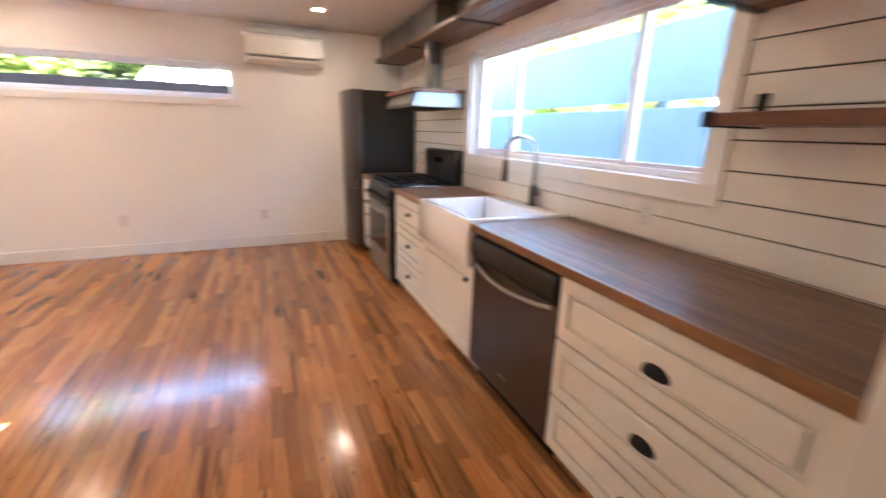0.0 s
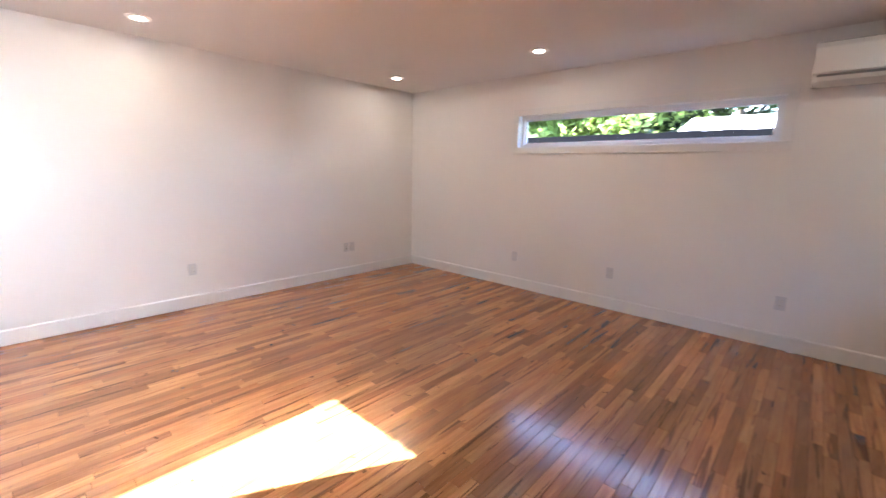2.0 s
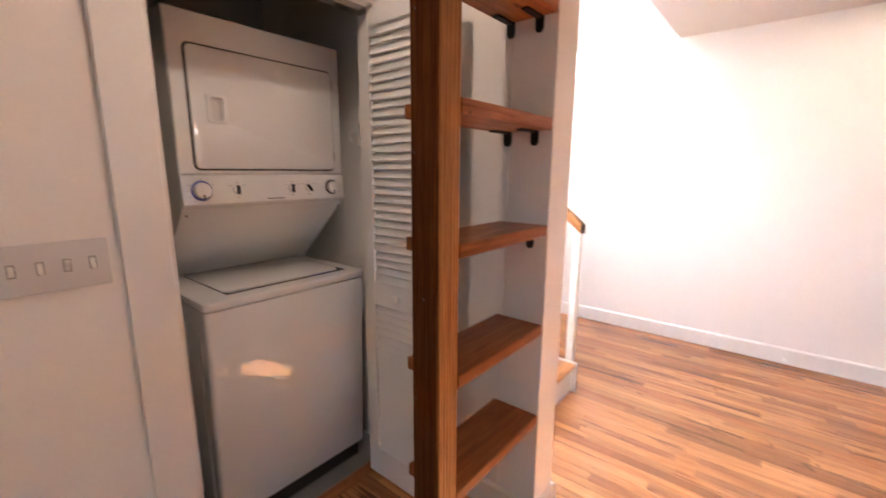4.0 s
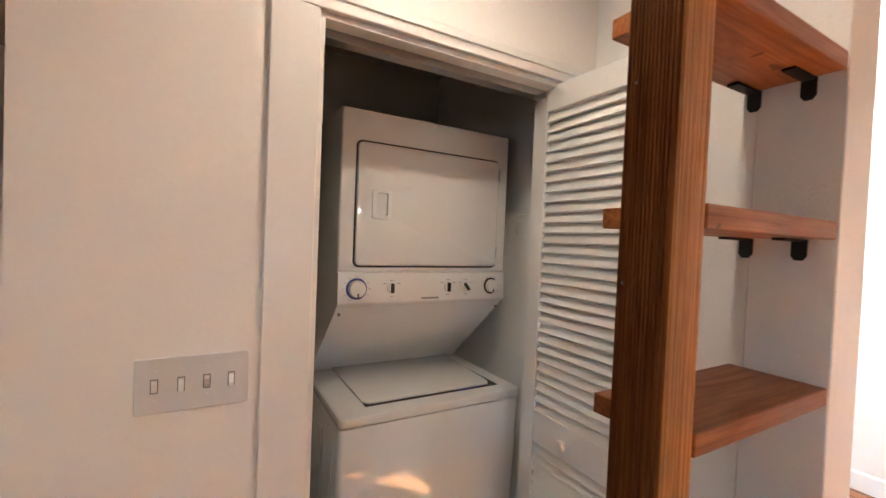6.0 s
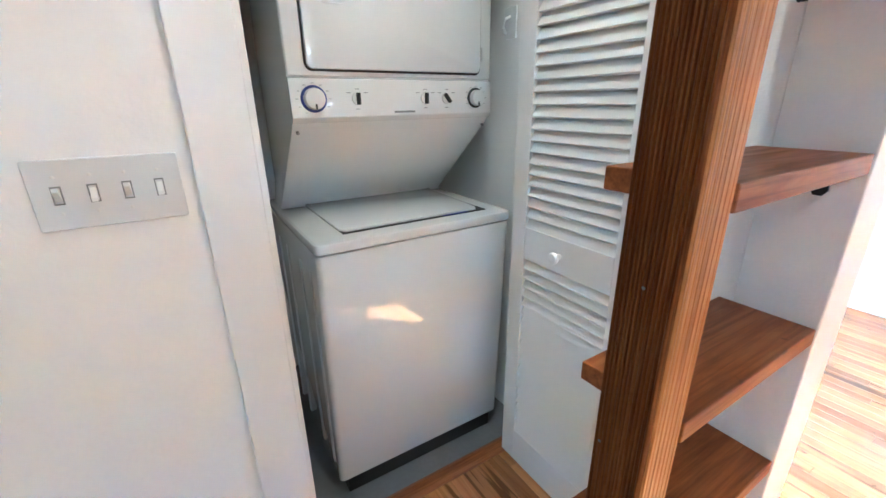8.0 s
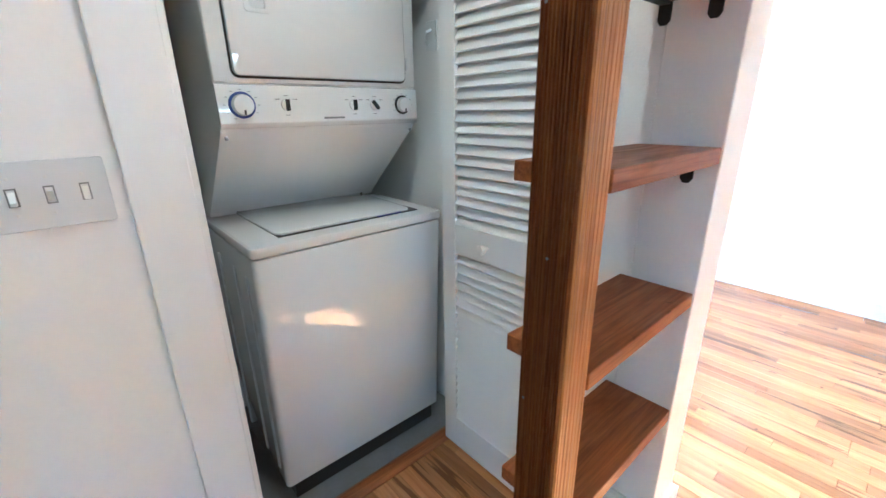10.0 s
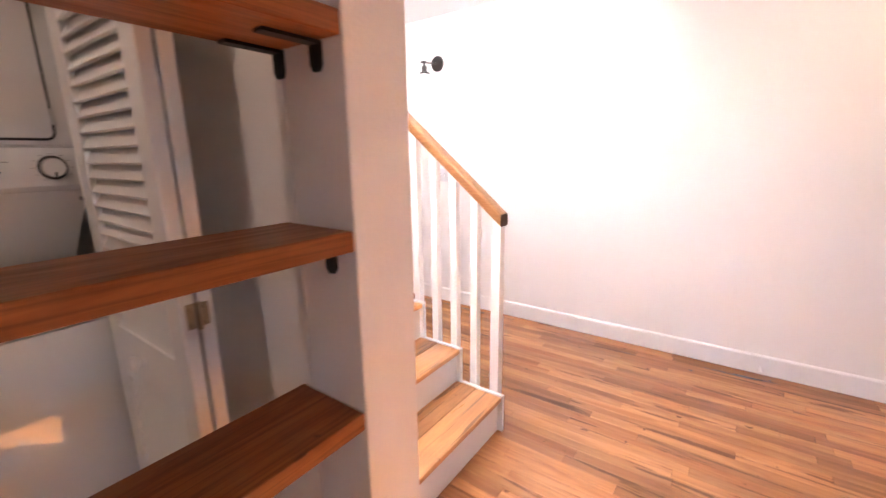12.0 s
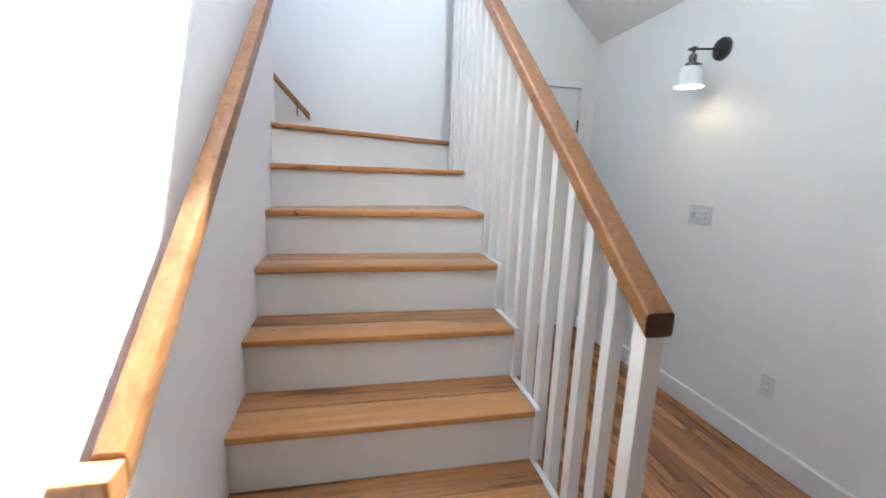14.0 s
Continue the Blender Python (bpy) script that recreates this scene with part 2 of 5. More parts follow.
def ring(bm, outer, inner, axis, a, b):
    """A frame between two outlines with the same number of points."""
    lo, li = [bm.verts.new(place(*p, a, axis)) for p in outer], [bm.verts.new(place(*p, a, axis)) for p in inner]
    ho, hi = [bm.verts.new(place(*p, b, axis)) for p in outer], [bm.verts.new(place(*p, b, axis)) for p in inner]
    for i in range(len(outer)):
        j = (i + 1) % len(outer)
        for q in ((lo[i], lo[j], li[j], li[i]), (ho[j], ho[i], hi[i], hi[j]), (lo[j], lo[i], ho[i], ho[j]), (li[i], li[j], hi[j], hi[i])):
            bm.faces.new(q)


def tube(bm, pts, r, n=12):
    pts = [Vector(p) for p in pts]
    rings = []
    for i, p in enumerate(pts):
        d = (pts[min(i + 1, len(pts) - 1)] - pts[max(i - 1, 0)]).normalized()
        q = d.to_track_quat("Z", "Y")
        rr = r[i] if isinstance(r, (list, tuple)) else r
        rings.append([bm.verts.new(p + q @ Vector((rr * math.cos(2 * math.pi * k / n), rr * math.sin(2 * math.pi * k / n), 0))) for k in range(n)])
    for a, b in zip(rings, rings[1:]):
        for k in range(n):
            bm.faces.new((a[k], a[(k + 1) % n], b[(k + 1) % n], b[k]))
    bm.faces.new(rings[0][::-1]), bm.faces.new(rings[-1])


def lathe(bm, origin, axis, profile, n=24):
    """Turns (radius, height) pairs about the axis through origin."""
    q, o, rings = Vector(axis).to_track_quat("Z", "Y"), Vector(origin), []
    for r, h in profile:
        rings.append([bm.verts.new(o + q @ Vector((r * math.cos(2 * math.pi * k / n), r * math.sin(2 * math.pi * k / n), h))) for k in range(n)])
    for a, b in zip(rings, rings[1:]):
        for k in range(n):
            bm.faces.new((a[k], a[(k + 1) % n], b[(k + 1) % n], b[k]))
    bm.faces.new(rings[0][::-1]), bm.faces.new(rings[-1])


def walled(bm, axis, a0, a1, u0, u1, z0, z1, holes=()):
    """A wall of thickness a0..a1 with rectangular openings (u0, u1, z0, z1)."""
    us = sorted({u0, u1, *[h[0] for h in holes], *[h[1] for h in holes]})
    for s0, s1 in zip(us, us[1:]):
        cuts = sorted((h[2], h[3]) for h in holes if h[0] <= s0 and h[1] >= s1)
        z = z0
        for c0, c1 in [*cuts, (z1, z1)]:
            if c0 > z:
                box(bm, *((a0, a1, s0, s1) if axis == "x" else (s0, s1, a0, a1)), z, c0)
            z = c1


def finish(ob, bm, material, bevel=0.0, smooth=False, segments=2):
    bmesh.ops.recalc_face_normals(bm, faces=bm.faces)
    if bevel:
        sharp = [e for e in bm.edges if len(e.link_faces) == 2 and e.calc_face_angle(0) > 0.5]
        bmesh.ops.bevel(bm, geom=sharp, offset=bevel, segments=segments, affect="EDGES", profile=0.5)
    bm.to_mesh(ob.data)
    bm.free()
    ob.data.materials.append(material)
    if smooth:
        ob.data.shade_smooth()
        ob.data.set_sharp_from_angle(angle=radians(40))


AT = {}


def thing(name, base, label, category, group=""):
    ob = new(name)
    ob.empty_display_size = 0.1
    ob.location = base
    AT[ob.name] = Vector(base)
    return tagged(ob, label, category, group)


def part(name, bm, material, parent, label="", bevel=0.0, smooth=False, kind=""):
    """Links a bmesh built in the world's metres as one mesh under a thing or a part."""
    ob = new(name, bpy.data.meshes.new(name))
    w = AT[parent.name]
    bmesh.ops.translate(bm, verts=bm.verts, vec=-w)
    finish(ob, bm, material, bevel, smooth)
    ob.parent = parent
    AT[ob.name] = w
    return tagged(ob, label, kind=kind)


def single(name, bm, material, label, category, base=(0, 0, 0), bevel=0.0, smooth=False, kind="", group=""):
    ob = new(name, bpy.data.meshes.new(name))
    bmesh.ops.translate(bm, verts=bm.verts, vec=-Vector(base))
    finish(ob, bm, material, bevel, smooth)
    ob.location = base
    AT[ob.name] = Vector(base)
    return tagged(ob, label, category, group, kind)


def structure(name, bm, material, label, category, bevel=0.0):
    return single(name, bm, material, label, category, bevel=bevel, kind="structure")


def B(*spans):
    bm = bmesh.new()
    for s in spans:
        box(bm, *s)
    return bm


# ---- the shell ----
XW, XE, YN, YS, H = -4.35, 1.66, 5.40, 0.385, 2.44
NWIN = (-2.575, -0.205, 1.66, 2.01)
KWIN = (1.307, 3.43, 1.20, 2.0)
STUB_W, STUB_E, STUB_N = -1.962, -1.808, 1.045
LOFT_Y = 0.88

bm = bmesh.new()
walled(bm, "y", YN, YN + 0.15, XW - 0.15, XE + 0.15, -0.1, H + 0.12, [NWIN])
wall_north = structure("wall_north", bm, PAINT, "white painted plaster wall with a long high window", "wall")
bm = bmesh.new()
box(bm, XW - 0.15, XW, -2.05, YN, -0.1, 2.56)
wall_west = structure("wall_west", bm, PAINT, "white painted plaster wall running the length of the room", "wall")
bm = bmesh.new()
walled(bm, "x", XE + 0.018, XE + 0.17, -1.8, YN, -0.1, H + 0.12, [KWIN])
wall_east = structure("wall_east", bm, SHIP, "white shiplap kitchen wall with a wide window", "wall")
DOOR = (-1.705, -0.875, -0.1, 2.035)
bm = bmesh.new()
walled(bm, "y", YS - 0.12, YS, STUB_E, -0.35, -0.1, H, [DOOR])
structure("wall_closet", bm, PAINT, "off-white painted wall with the laundry closet opening", "wall")
structure("wall_kitchen_end", B((0.985, XE + 0.018, 0.325, 0.445, -0.1, H)), PAINT, "white wall closing the end of the worktop", "wall")
structure("wall_hall_west", B((-0.47, -0.35, -1.7, YS - 0.12, -0.1, H)), PAINT, "white hall wall", "wall")
structure("wall_hall_east", B((0.985, 1.105, -1.7, 0.325, -0.1, H)), PAINT, "white hall wall", "wall")
structure("wall_hall_end", B((-0.47, 1.105, -1.82, -1.7, -0.1, H)), PAINT, "white hall end wall", "wall")
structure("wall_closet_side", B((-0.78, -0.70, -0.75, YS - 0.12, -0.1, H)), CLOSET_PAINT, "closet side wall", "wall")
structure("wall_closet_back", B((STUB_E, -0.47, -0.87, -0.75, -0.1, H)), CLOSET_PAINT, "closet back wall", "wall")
bm = B((STUB_W, STUB_E, -0.76, LOFT_Y, -0.1, 4.62), (STUB_W, STUB_E, LOFT_Y, STUB_N, -0.1, H))
structure("wall_stub", bm, PAINT_ROUGH, "white textured wall between the shelves and the stairs", "wall", bevel=0.004)
SLOPE = 0.89


def roof_z(x):
    return 2.47 + SLOPE * (x - XW)


bm = bmesh.new()
prism(bm, [(XW + 0.102, 2.561), (-0.9, 2.561), (-0.9, roof_z(-0.9))], "y", LOFT_Y, LOFT_Y + 0.12)
structure("wall_gable_north", bm, PAINT, "white gable wall above the flat ceiling", "wall")
SDOOR = (-4.215, -3.45, -0.1, 2.11)
bm = bmesh.new()
walled(bm, "y", -2.02, -1.9, XW, -2.95, -0.1, 2.45, [SDOOR])
prism(bm, [(XW, 2.45), (-2.95, 2.45), (-2.95, roof_z(-2.95)), (XW, roof_z(XW))], "y", -2.02, -1.9)
wall_south = structure("wall_south", bm, PAINT, "white painted wall with a flush white door", "wall")
bm = bmesh.new()
prism(bm, [(-2.95, -0.1), (-0.9, -0.1), (-0.9, roof_z(-0.9)), (-2.95, roof_z(-2.95))], "y", -1.62, -1.5)
structure("wall_stair_back", bm, PAINT, "white wall behind the stair landing", "wall")
structure("wall_stair_side", B((-2.95, -2.85, -1.9, -1.62, -0.1, 3.75)), PAINT, "white return wall beside the stairs", "wall")
structure("wall_loft_end", B((-1.0, -0.9, -1.5, LOFT_Y, 2.56, 5.6)), PAINT, "white wall closing the loft", "wall")

bm = B((XW - 0.15, XE + 0.17, LOFT_Y + 0.12, YN + 0.15, H, H + 0.12), (STUB_E, XE + 0.17, -1.82, LOFT_Y + 0.12, H, H + 0.12), (XW - 0.15, STUB_E, LOFT_Y, LOFT_Y + 0.12, H, H + 0.12))
structure("ceiling", bm, CEIL, "flat off-white painted ceiling", "ceiling")
# sloped ceiling over the stairs, with a roof window in it
SKY = (-3.215, -2.30, -1.22, 0.42)
bm = bmesh.new()
for x0, x1, y0, y1 in ((XW - 0.15, SKY[0], -2.02, LOFT_Y), (SKY[1], -0.9, -2.02, LOFT_Y), (SKY[0], SKY[1], -2.02, SKY[2]), (SKY[0], SKY[1], SKY[3], LOFT_Y)):
    prism(bm, [(x0, roof_z(x0)), (x1, roof_z(x1)), (x1, roof_z(x1) + 0.22), (x0, roof_z(x0) + 0.22)], "y", y0, y1)
structure("ceiling_sloped", bm, CEIL, "white sloped ceiling with a roof window over the stairs", "ceiling")
bm = bmesh.new()
prism(bm, [(SKY[0], roof_z(SKY[0]) + 0.17), (SKY[1], roof_z(SKY[1]) + 0.17), (SKY[1], roof_z(SKY[1]) + 0.18), (SKY[0], roof_z(SKY[0]) + 0.18)], "y", SKY[2], SKY[3])
pane = structure("skylight", bm, GLASS, "clear glass roof window pane", "skylight")
pane.visible_shadow = False
floor = structure("floor", B((XW - 0.15, XE + 0.17, -2.05, YN + 0.15, -0.12, -0.019)), DARK_FLOOR, "hardwood strip floor in mixed warm browns", "floor")
structure("closet_floor", B((STUB_E, -0.78, -0.75, 0.25, -0.02, -0.004)), CONCRETE, "bare grey closet floor", "floor")
bm = bmesh.new()
prism(bm, [(0.235, -0.01), (0.30, -0.01), (0.30, 0.006), (0.285, 0.012), (0.25, 0.012), (0.235, 0.004)], "x", -1.693, -0.889)
structure("threshold", bm, FIR, "wooden threshold strip in the closet opening", "threshold")

# ---- baseboards ----
def baseboard(axis, a, out, u0, u1):
    b0, b1 = (a, a + out * 0.016)
    prof = [(b0, 0.005), (b1, 0.005), (b1, 0.118), (b0 + out * 0.010, 0.126), (b0, 0.126)]
    bm = bmesh.new()
    if axis == "x":
        prism(bm, prof, "y", u0, u1)
    else:
        prism(bm, prof, "x", u0, u1)
    return structure("baseboard", bm, TRIM, "white painted flat baseboard", "baseboard")


baseboard("y", YN, -1, XW + 0.016, 1.0)
baseboard("x", XW, 1, -1.9, YN)
baseboard("y", YS, 1, -0.768, -0.35)
baseboard("y", STUB_N, 1, STUB_W - 0.0, STUB_E + 0.016)
baseboard("x", STUB_E, 1, YS, STUB_N)
baseboard("x", STUB_W, -1, 0.80, STUB_N + 0.016)
baseboard("y", -1.9, 1, -3.36, -2.95)

# ---- windows ----
def window_frame(name, axis, a_in, a_out, rect, mullions, label, sash=0.022, bar=0.024):
    """A vinyl window set in its opening: outer frame, mullions and panes."""
    u0, u1, z0, z1 = rect
    mid = (a_in + a_out) / 2
    w = thing(name, place((u0 + u1) / 2, z0, mid, axis), label, "window")
    w["kind"] = "structure"
    lo, hi = min(mid - 0.03, mid + 0.03), max(mid - 0.03, mid + 0.03)
    bm = bmesh.new()
    ring(bm, [(u0, z0), (u1, z0), (u1, z1), (u0, z1)], [(u0 + 0.035, z0 + 0.035), (u1 - 0.035, z0 + 0.035), (u1 - 0.035, z1 - 0.035), (u0 + 0.035, z1 - 0.035)], axis, lo, hi)
    part("window_frame", bm, VINYL, w, "white vinyl frame", bevel=0.003)
    edges = [u0 + 0.035, *mullions, u1 - 0.035]
    for m in mullions:
        bm = bmesh.new()
        prism(bm, rounded(m - bar, m + bar, z0 + 0.035, z1 - 0.035, 0.003, 1), axis, lo + 0.006, hi - 0.006)
        part("mullion", bm, VINYL, w)
    for p0, p1 in zip(edges, edges[1:]):
        bm = bmesh.new()
        prism(bm, [(p0, z0 + 0.03), (p1, z0 + 0.03), (p1, z1 - 0.03), (p0, z1 - 0.03)], axis, mid - 0.002, mid + 0.002)
        part("pane", bm, GLASS, w, "clear glass").visible_shadow = False
        bm = bmesh.new()
        ring(bm, [(p0, z0 + 0.03), (p1, z0 + 0.03), (p1, z1 - 0.03), (p0, z1 - 0.03)], [(p0 + sash, z0 + 0.033 + sash), (p1 - sash, z0 + 0.033 + sash), (p1 - sash, z1 - 0.033 - sash), (p0 + sash, z1 - 0.033 - sash)], axis, mid - 0.012, mid + 0.012)
        part("sash", bm, VINYL, w, bevel=0.002)
    return w


def casing(name, axis, a, out, rect, width, label="white painted flat window casing"):
    u0, u1, z0, z1 = rect
    lo, hi = min(a, a + out * 0.018), max(a, a + out * 0.018)
    t = thing(name, place((u0 + u1) / 2, z0 - width, a, axis), label, "trim")
    t["kind"] = "structure"
    for nm, q in (("head", (u0 - width, u1 + width, z1, z1 + width)), ("apron", (u0 - width, u1 + width, z0 - width, z0)), ("jamb", (u0 - width, u0, z0, z1)), ("jamb", (u1, u1 + width, z0, z1))):
        bm = bmesh.new()
        prism(bm, [(q[0], q[2]), (q[1], q[2]), (q[1], q[3]), (q[0], q[3])], axis, lo, hi)
        part(nm, bm, TRIM, t, bevel=0.003)
    return t


window_frame("window_1", "y", YN + 0.05, YN + 0.13, NWIN, [], "long narrow fixed window high in the white wall")
casing("window_casing", "y", YN, -1, NWIN, 0.072)
window_frame("window_2", "x", XE + 0.03, XE + 0.13, KWIN, [1.79, 2.86], "wide three-pane sliding window over the sink", 0.024, 0.016)
casing("window_casing", "x", XE, -1, KWIN, 0.085)
# ---- outdoors ----
bm = B((1.71, 1.83, -1.82, 5.55, 2.562, 5.1), (-0.88, 1.71, 5.43, 5.55, 2.562, 5.1), (-0.88, 1.71, -1.82, -1.70, 2.562, 5.1), (-0.88, -0.78, -1.70, 5.43, 2.562, 5.1), (-0.95, 2.0, -1.95, 5.7, 5.101, 5.25))
structure("upper_storey", bm, SIDING, "pale upper storey of the house over the kitchen", "wall")
ground = structure("ground", B((-400, 400, -400, 400, -0.6, -0.35)), GRASS, "rough grass and soil around the house", "ground")


def slat_fence(x, y0, y1, rows, material, label, name="garden_fence"):
    f = thing(name, (x, (y0 + y1) / 2, -0.35), label, "fence")
    y = y0
    while y <= y1 + 0.01:
        part("post", B((x + 0.02, x + 0.10, y - 0.045, y + 0.045, -0.36, rows[-1][1] + 0.02)), material, f, bevel=0.006)
        y += (y1 - y0) / 5
    for z0, z1 in rows:
        part("board", B((x - 0.012, x + 0.018, y0, y1, z0, z1)), material, f, bevel=0.004)
    return f


slat_fence(2.75, -1.5, 8.5, [(-0.30, 1.02), (1.03, 1.585), (1.635, 2.16)], FENCE, "tall pale painted panel fence with a narrow gap")


def tree(x, y, height, spread, seed, leaf, label, leaves=420):
    rng = random.Random(seed)
    t = thing("tree", (x, y, -0.36), label, "tree", "garden trees")
    bm = bmesh.new()
    top = height * 0.8
    tube(bm, [(x, y, -0.36), (x + 0.05, y, top * 0.4), (x - 0.05, y + 0.08, top * 0.75), (x, y, top)], [0.16, 0.12, 0.07, 0.02], 9)
    tips = []
    for k in range(11):
        a, z = k * 2.4 + rng.random(), top * (0.3 + 0.06 * k)
        r = spread * (0.55 + 0.4 * rng.random())
        e = (x + r * math.cos(a), y + r * math.sin(a), z + 0.3 + 0.7 * rng.random())
        tube(bm, [(x, y, z), ((x + e[0]) / 2, (y + e[1]) / 2, (z + e[2]) / 2 + 0.12), e], [0.05, 0.03, 0.008], 6)
        tips += [e, ((x + e[0]) / 2, (y + e[1]) / 2, (z + e[2]) / 2 + 0.2)]
    part("trunk", bm, BARK, t, smooth=True)
    verts, faces = [], []
    for c in tips + [(x, y, top)]:
        for k in range(leaves):
            d = Vector((rng.gauss(0, 1), rng.gauss(0, 1), rng.gauss(0, 0.7))) * spread * 0.24
            o = Vector(c) + d
            u = Vector((rng.gauss(0, 1), rng.gauss(0, 1), rng.gauss(0, 0.6))).normalized()
            v = u.cross(Vector((rng.gauss(0, 1), rng.gauss(0, 1), rng.gauss(0, 1)))).normalized()
            s = 0.07 + 0.09 * rng.random()
            i = len(verts)
            verts += [o - u * s, o + v * s * 0.45, o + u * s, o - v * s * 0.45]
            faces.append((i, i + 1, i + 2, i + 3))
    crown = new("crown", bpy.data.meshes.new("crown"))
    w = AT[t.name]
    crown.data.from_pydata([v - w for v in verts], [], faces)
    crown.data.materials.append(leaf)
    crown.parent = t
    tagged(crown, kind="stuff")
    return t


tree(-5.9, 9.8, 4.6, 1.3, 1, LEAF_B, "leafy green garden tree behind the fence")
tree(-4.3, 11.6, 5.2, 1.6, 2, LEAF_B, "pale green leafy tree behind the fence")
tree(-7.6, 11.5, 5.2, 1.6, 8, LEAF_B, "pale green leafy tree at the end of the garden")
tree(-3.4, 12.2, 5.0, 1.2, 3, LEAF, "dark green leafy tree behind the neighbouring house", 110)
tree(-5.6, 14.5, 7.0, 2.0, 21, LEAF_B, "tall pale green tree at the end of the garden")
tree(-3.6, 16.5, 7.0, 2.0, 24, LEAF_B, "tall pale green tree far behind the neighbouring roof")
tree(-1.5, 13.2, 5.2, 1.3, 23, LEAF, "dark green tree beyond the neighbouring roof", 120)
tree(5.8, 5.2, 4.6, 1.6, 5, LEAF_B, "bright green tree beyond the pale fence", 130)
tree(5.2, 2.0, 4.8, 1.6, 6, LEAF_B, "leafy green tree beyond the pale fence", 130)
tree(6.6, 8.8, 4.6, 1.5, 7, LEAF_B, "bright green tree beyond the pale fence", 130)
f = thing("dark_fence", (-2.0, 7.9, -0.36), "dark weathered board fence under the trees", "fence")
for k in range(44):
    part("board", B((-7.0 + 0.25 * k, -6.7515 + 0.25 * k, 7.9, 7.925, -0.36, 1.99 + 0.003 * (k * 7 % 5))), DARK_FENCE, f)
part("rail", B((-7.0, 4.0, 7.925, 7.97, 1.6, 1.7)), DARK_FENCE, f)
house = thing("neighbouring_house", (1.0, 10.0, -0.36), "low neighbouring house with a white metal roof", "house")
part("wall", B((-1.62, 4.2, 9.12, 10.88, -0.36, 2.05)), DARK_FENCE, house)
bm = bmesh.new()
prism(bm, [(8.95, 2.02), (10.0, 2.36), (11.05, 2.02), (11.05, 2.07), (10.0, 2.41), (8.95, 2.07)], "x", -1.82, 4.4)
part("roof", bm, ROOFING, house)
part("window", B((0.2, 1.2, 9.095, 9.125, 0.9, 1.8)), DARK_GLASS, house)

# ---- ceiling fittings and wall plates ----
def recessed_light(x, y):
    t = thing("recessed_light", (x, y, H), "round recessed ceiling light with a warm diffuser", "ceiling light", "recessed ceiling lights")
    bm = bmesh.new()
    lathe(bm, (x, y, H), (0, 0, -1), [(0.060, -0.001), (0.085, 0.0), (0.086, 0.004), (0.080, 0.008), (0.064, 0.008), (0.060, 0.004)], 28)
    part("trim_ring", bm, PLASTIC, t, smooth=True)
    bm = bmesh.new()
    lathe(bm, (x, y, H), (0, 0, -1), [(0.062, 0.0005), (0.062, 0.003), (0.03, 0.0045), (0.001, 0.005)], 24)
    part("diffuser", bm, LAMP, t, "glowing warm diffuser", smooth=True)
    return t


for x, y in ((-1.93, 4.64), (-3.79, 4.61), (0.60, 4.57), (-3.80, 2.10), (0.60, 2.20), (-1.12, 0.84)):
    recessed_light(x, y)
t = thing("smoke_detector", (-3.27, 1.73, H), "round white smoke detector on the ceiling", "smoke detector")
bm = bmesh.new()
lathe(bm, (-3.27, 1.73, H), (0, 0, -1), [(0.068, 0.0), (0.068, 0.012), (0.058, 0.030), (0.040, 0.038), (0.001, 0.040)], 28)
part("housing", bm, PLASTIC, t, smooth=True)
bm = bmesh.new()
lathe(bm, (-3.27, 1.73, H - 0.04), (0, 0, -1), [(0.014, -0.002), (0.014, 0.004), (0.001, 0.005)], 16)
part("test_button", bm, PLASTIC_IVORY, t)


def wall_frame(axis, a, out, u, z):
    """Maps (right, up, forward) on a wall into the world."""
    def put(p):
        r, up, fw = p
        return place(u + r, z + up, a + out * fw, axis)
    return put


def mapped(build, put):
    bm = bmesh.new()
    build(bm)
    for v in bm.verts:
        v.co = Vector(put(v.co))
    return bm


def outlet(axis, a, out, u, z, label="white duplex wall outlet", sockets=True):
    put = wall_frame(axis, a, out, u, z)
    t = thing("wall_outlet", put((0, 0, 0)), label, "outlet", "wall outlets")
    part("plate", mapped(lambda b: prism(b, rounded(-0.035, 0.035, -0.057, 0.057, 0.005, 2), "z", 0, 0.006), put), PLATE, t, bevel=0.0015)
    for s in (-0.02, 0.02) if sockets else (0.0,):
        sock = part("socket", mapped(lambda b: prism(b, rounded(-0.017, 0.017, s - 0.014, s + 0.014, 0.008, 3), "z", 0.006, 0.009), put), PLASTIC_IVORY, t)
        if sockets:
            for r in (-0.006, 0.006):
                part("slot", mapped(lambda b: box(b, r - 0.0012, r + 0.0012, s - 0.004, s + 0.005, 0.009, 0.0095), put), SLOT, sock)
    return t


outlet("x", XW, 1, 2.455, 0.385)
outlet("x", XW, 1, 4.235, 0.385)
outlet("x", XW, 1, 4.325, 0.385, "white cable wall plate beside an outlet", False)
outlet("y", YN, -1, -2.543, 0.385, "white cable wall plate near the room corner", False)
outlet("y", YN, -1, -1.40, 0.385)
outlet("y", YN, -1, -0.03, 0.385)
outlet("x", XW, 1, -0.05, 0.385)


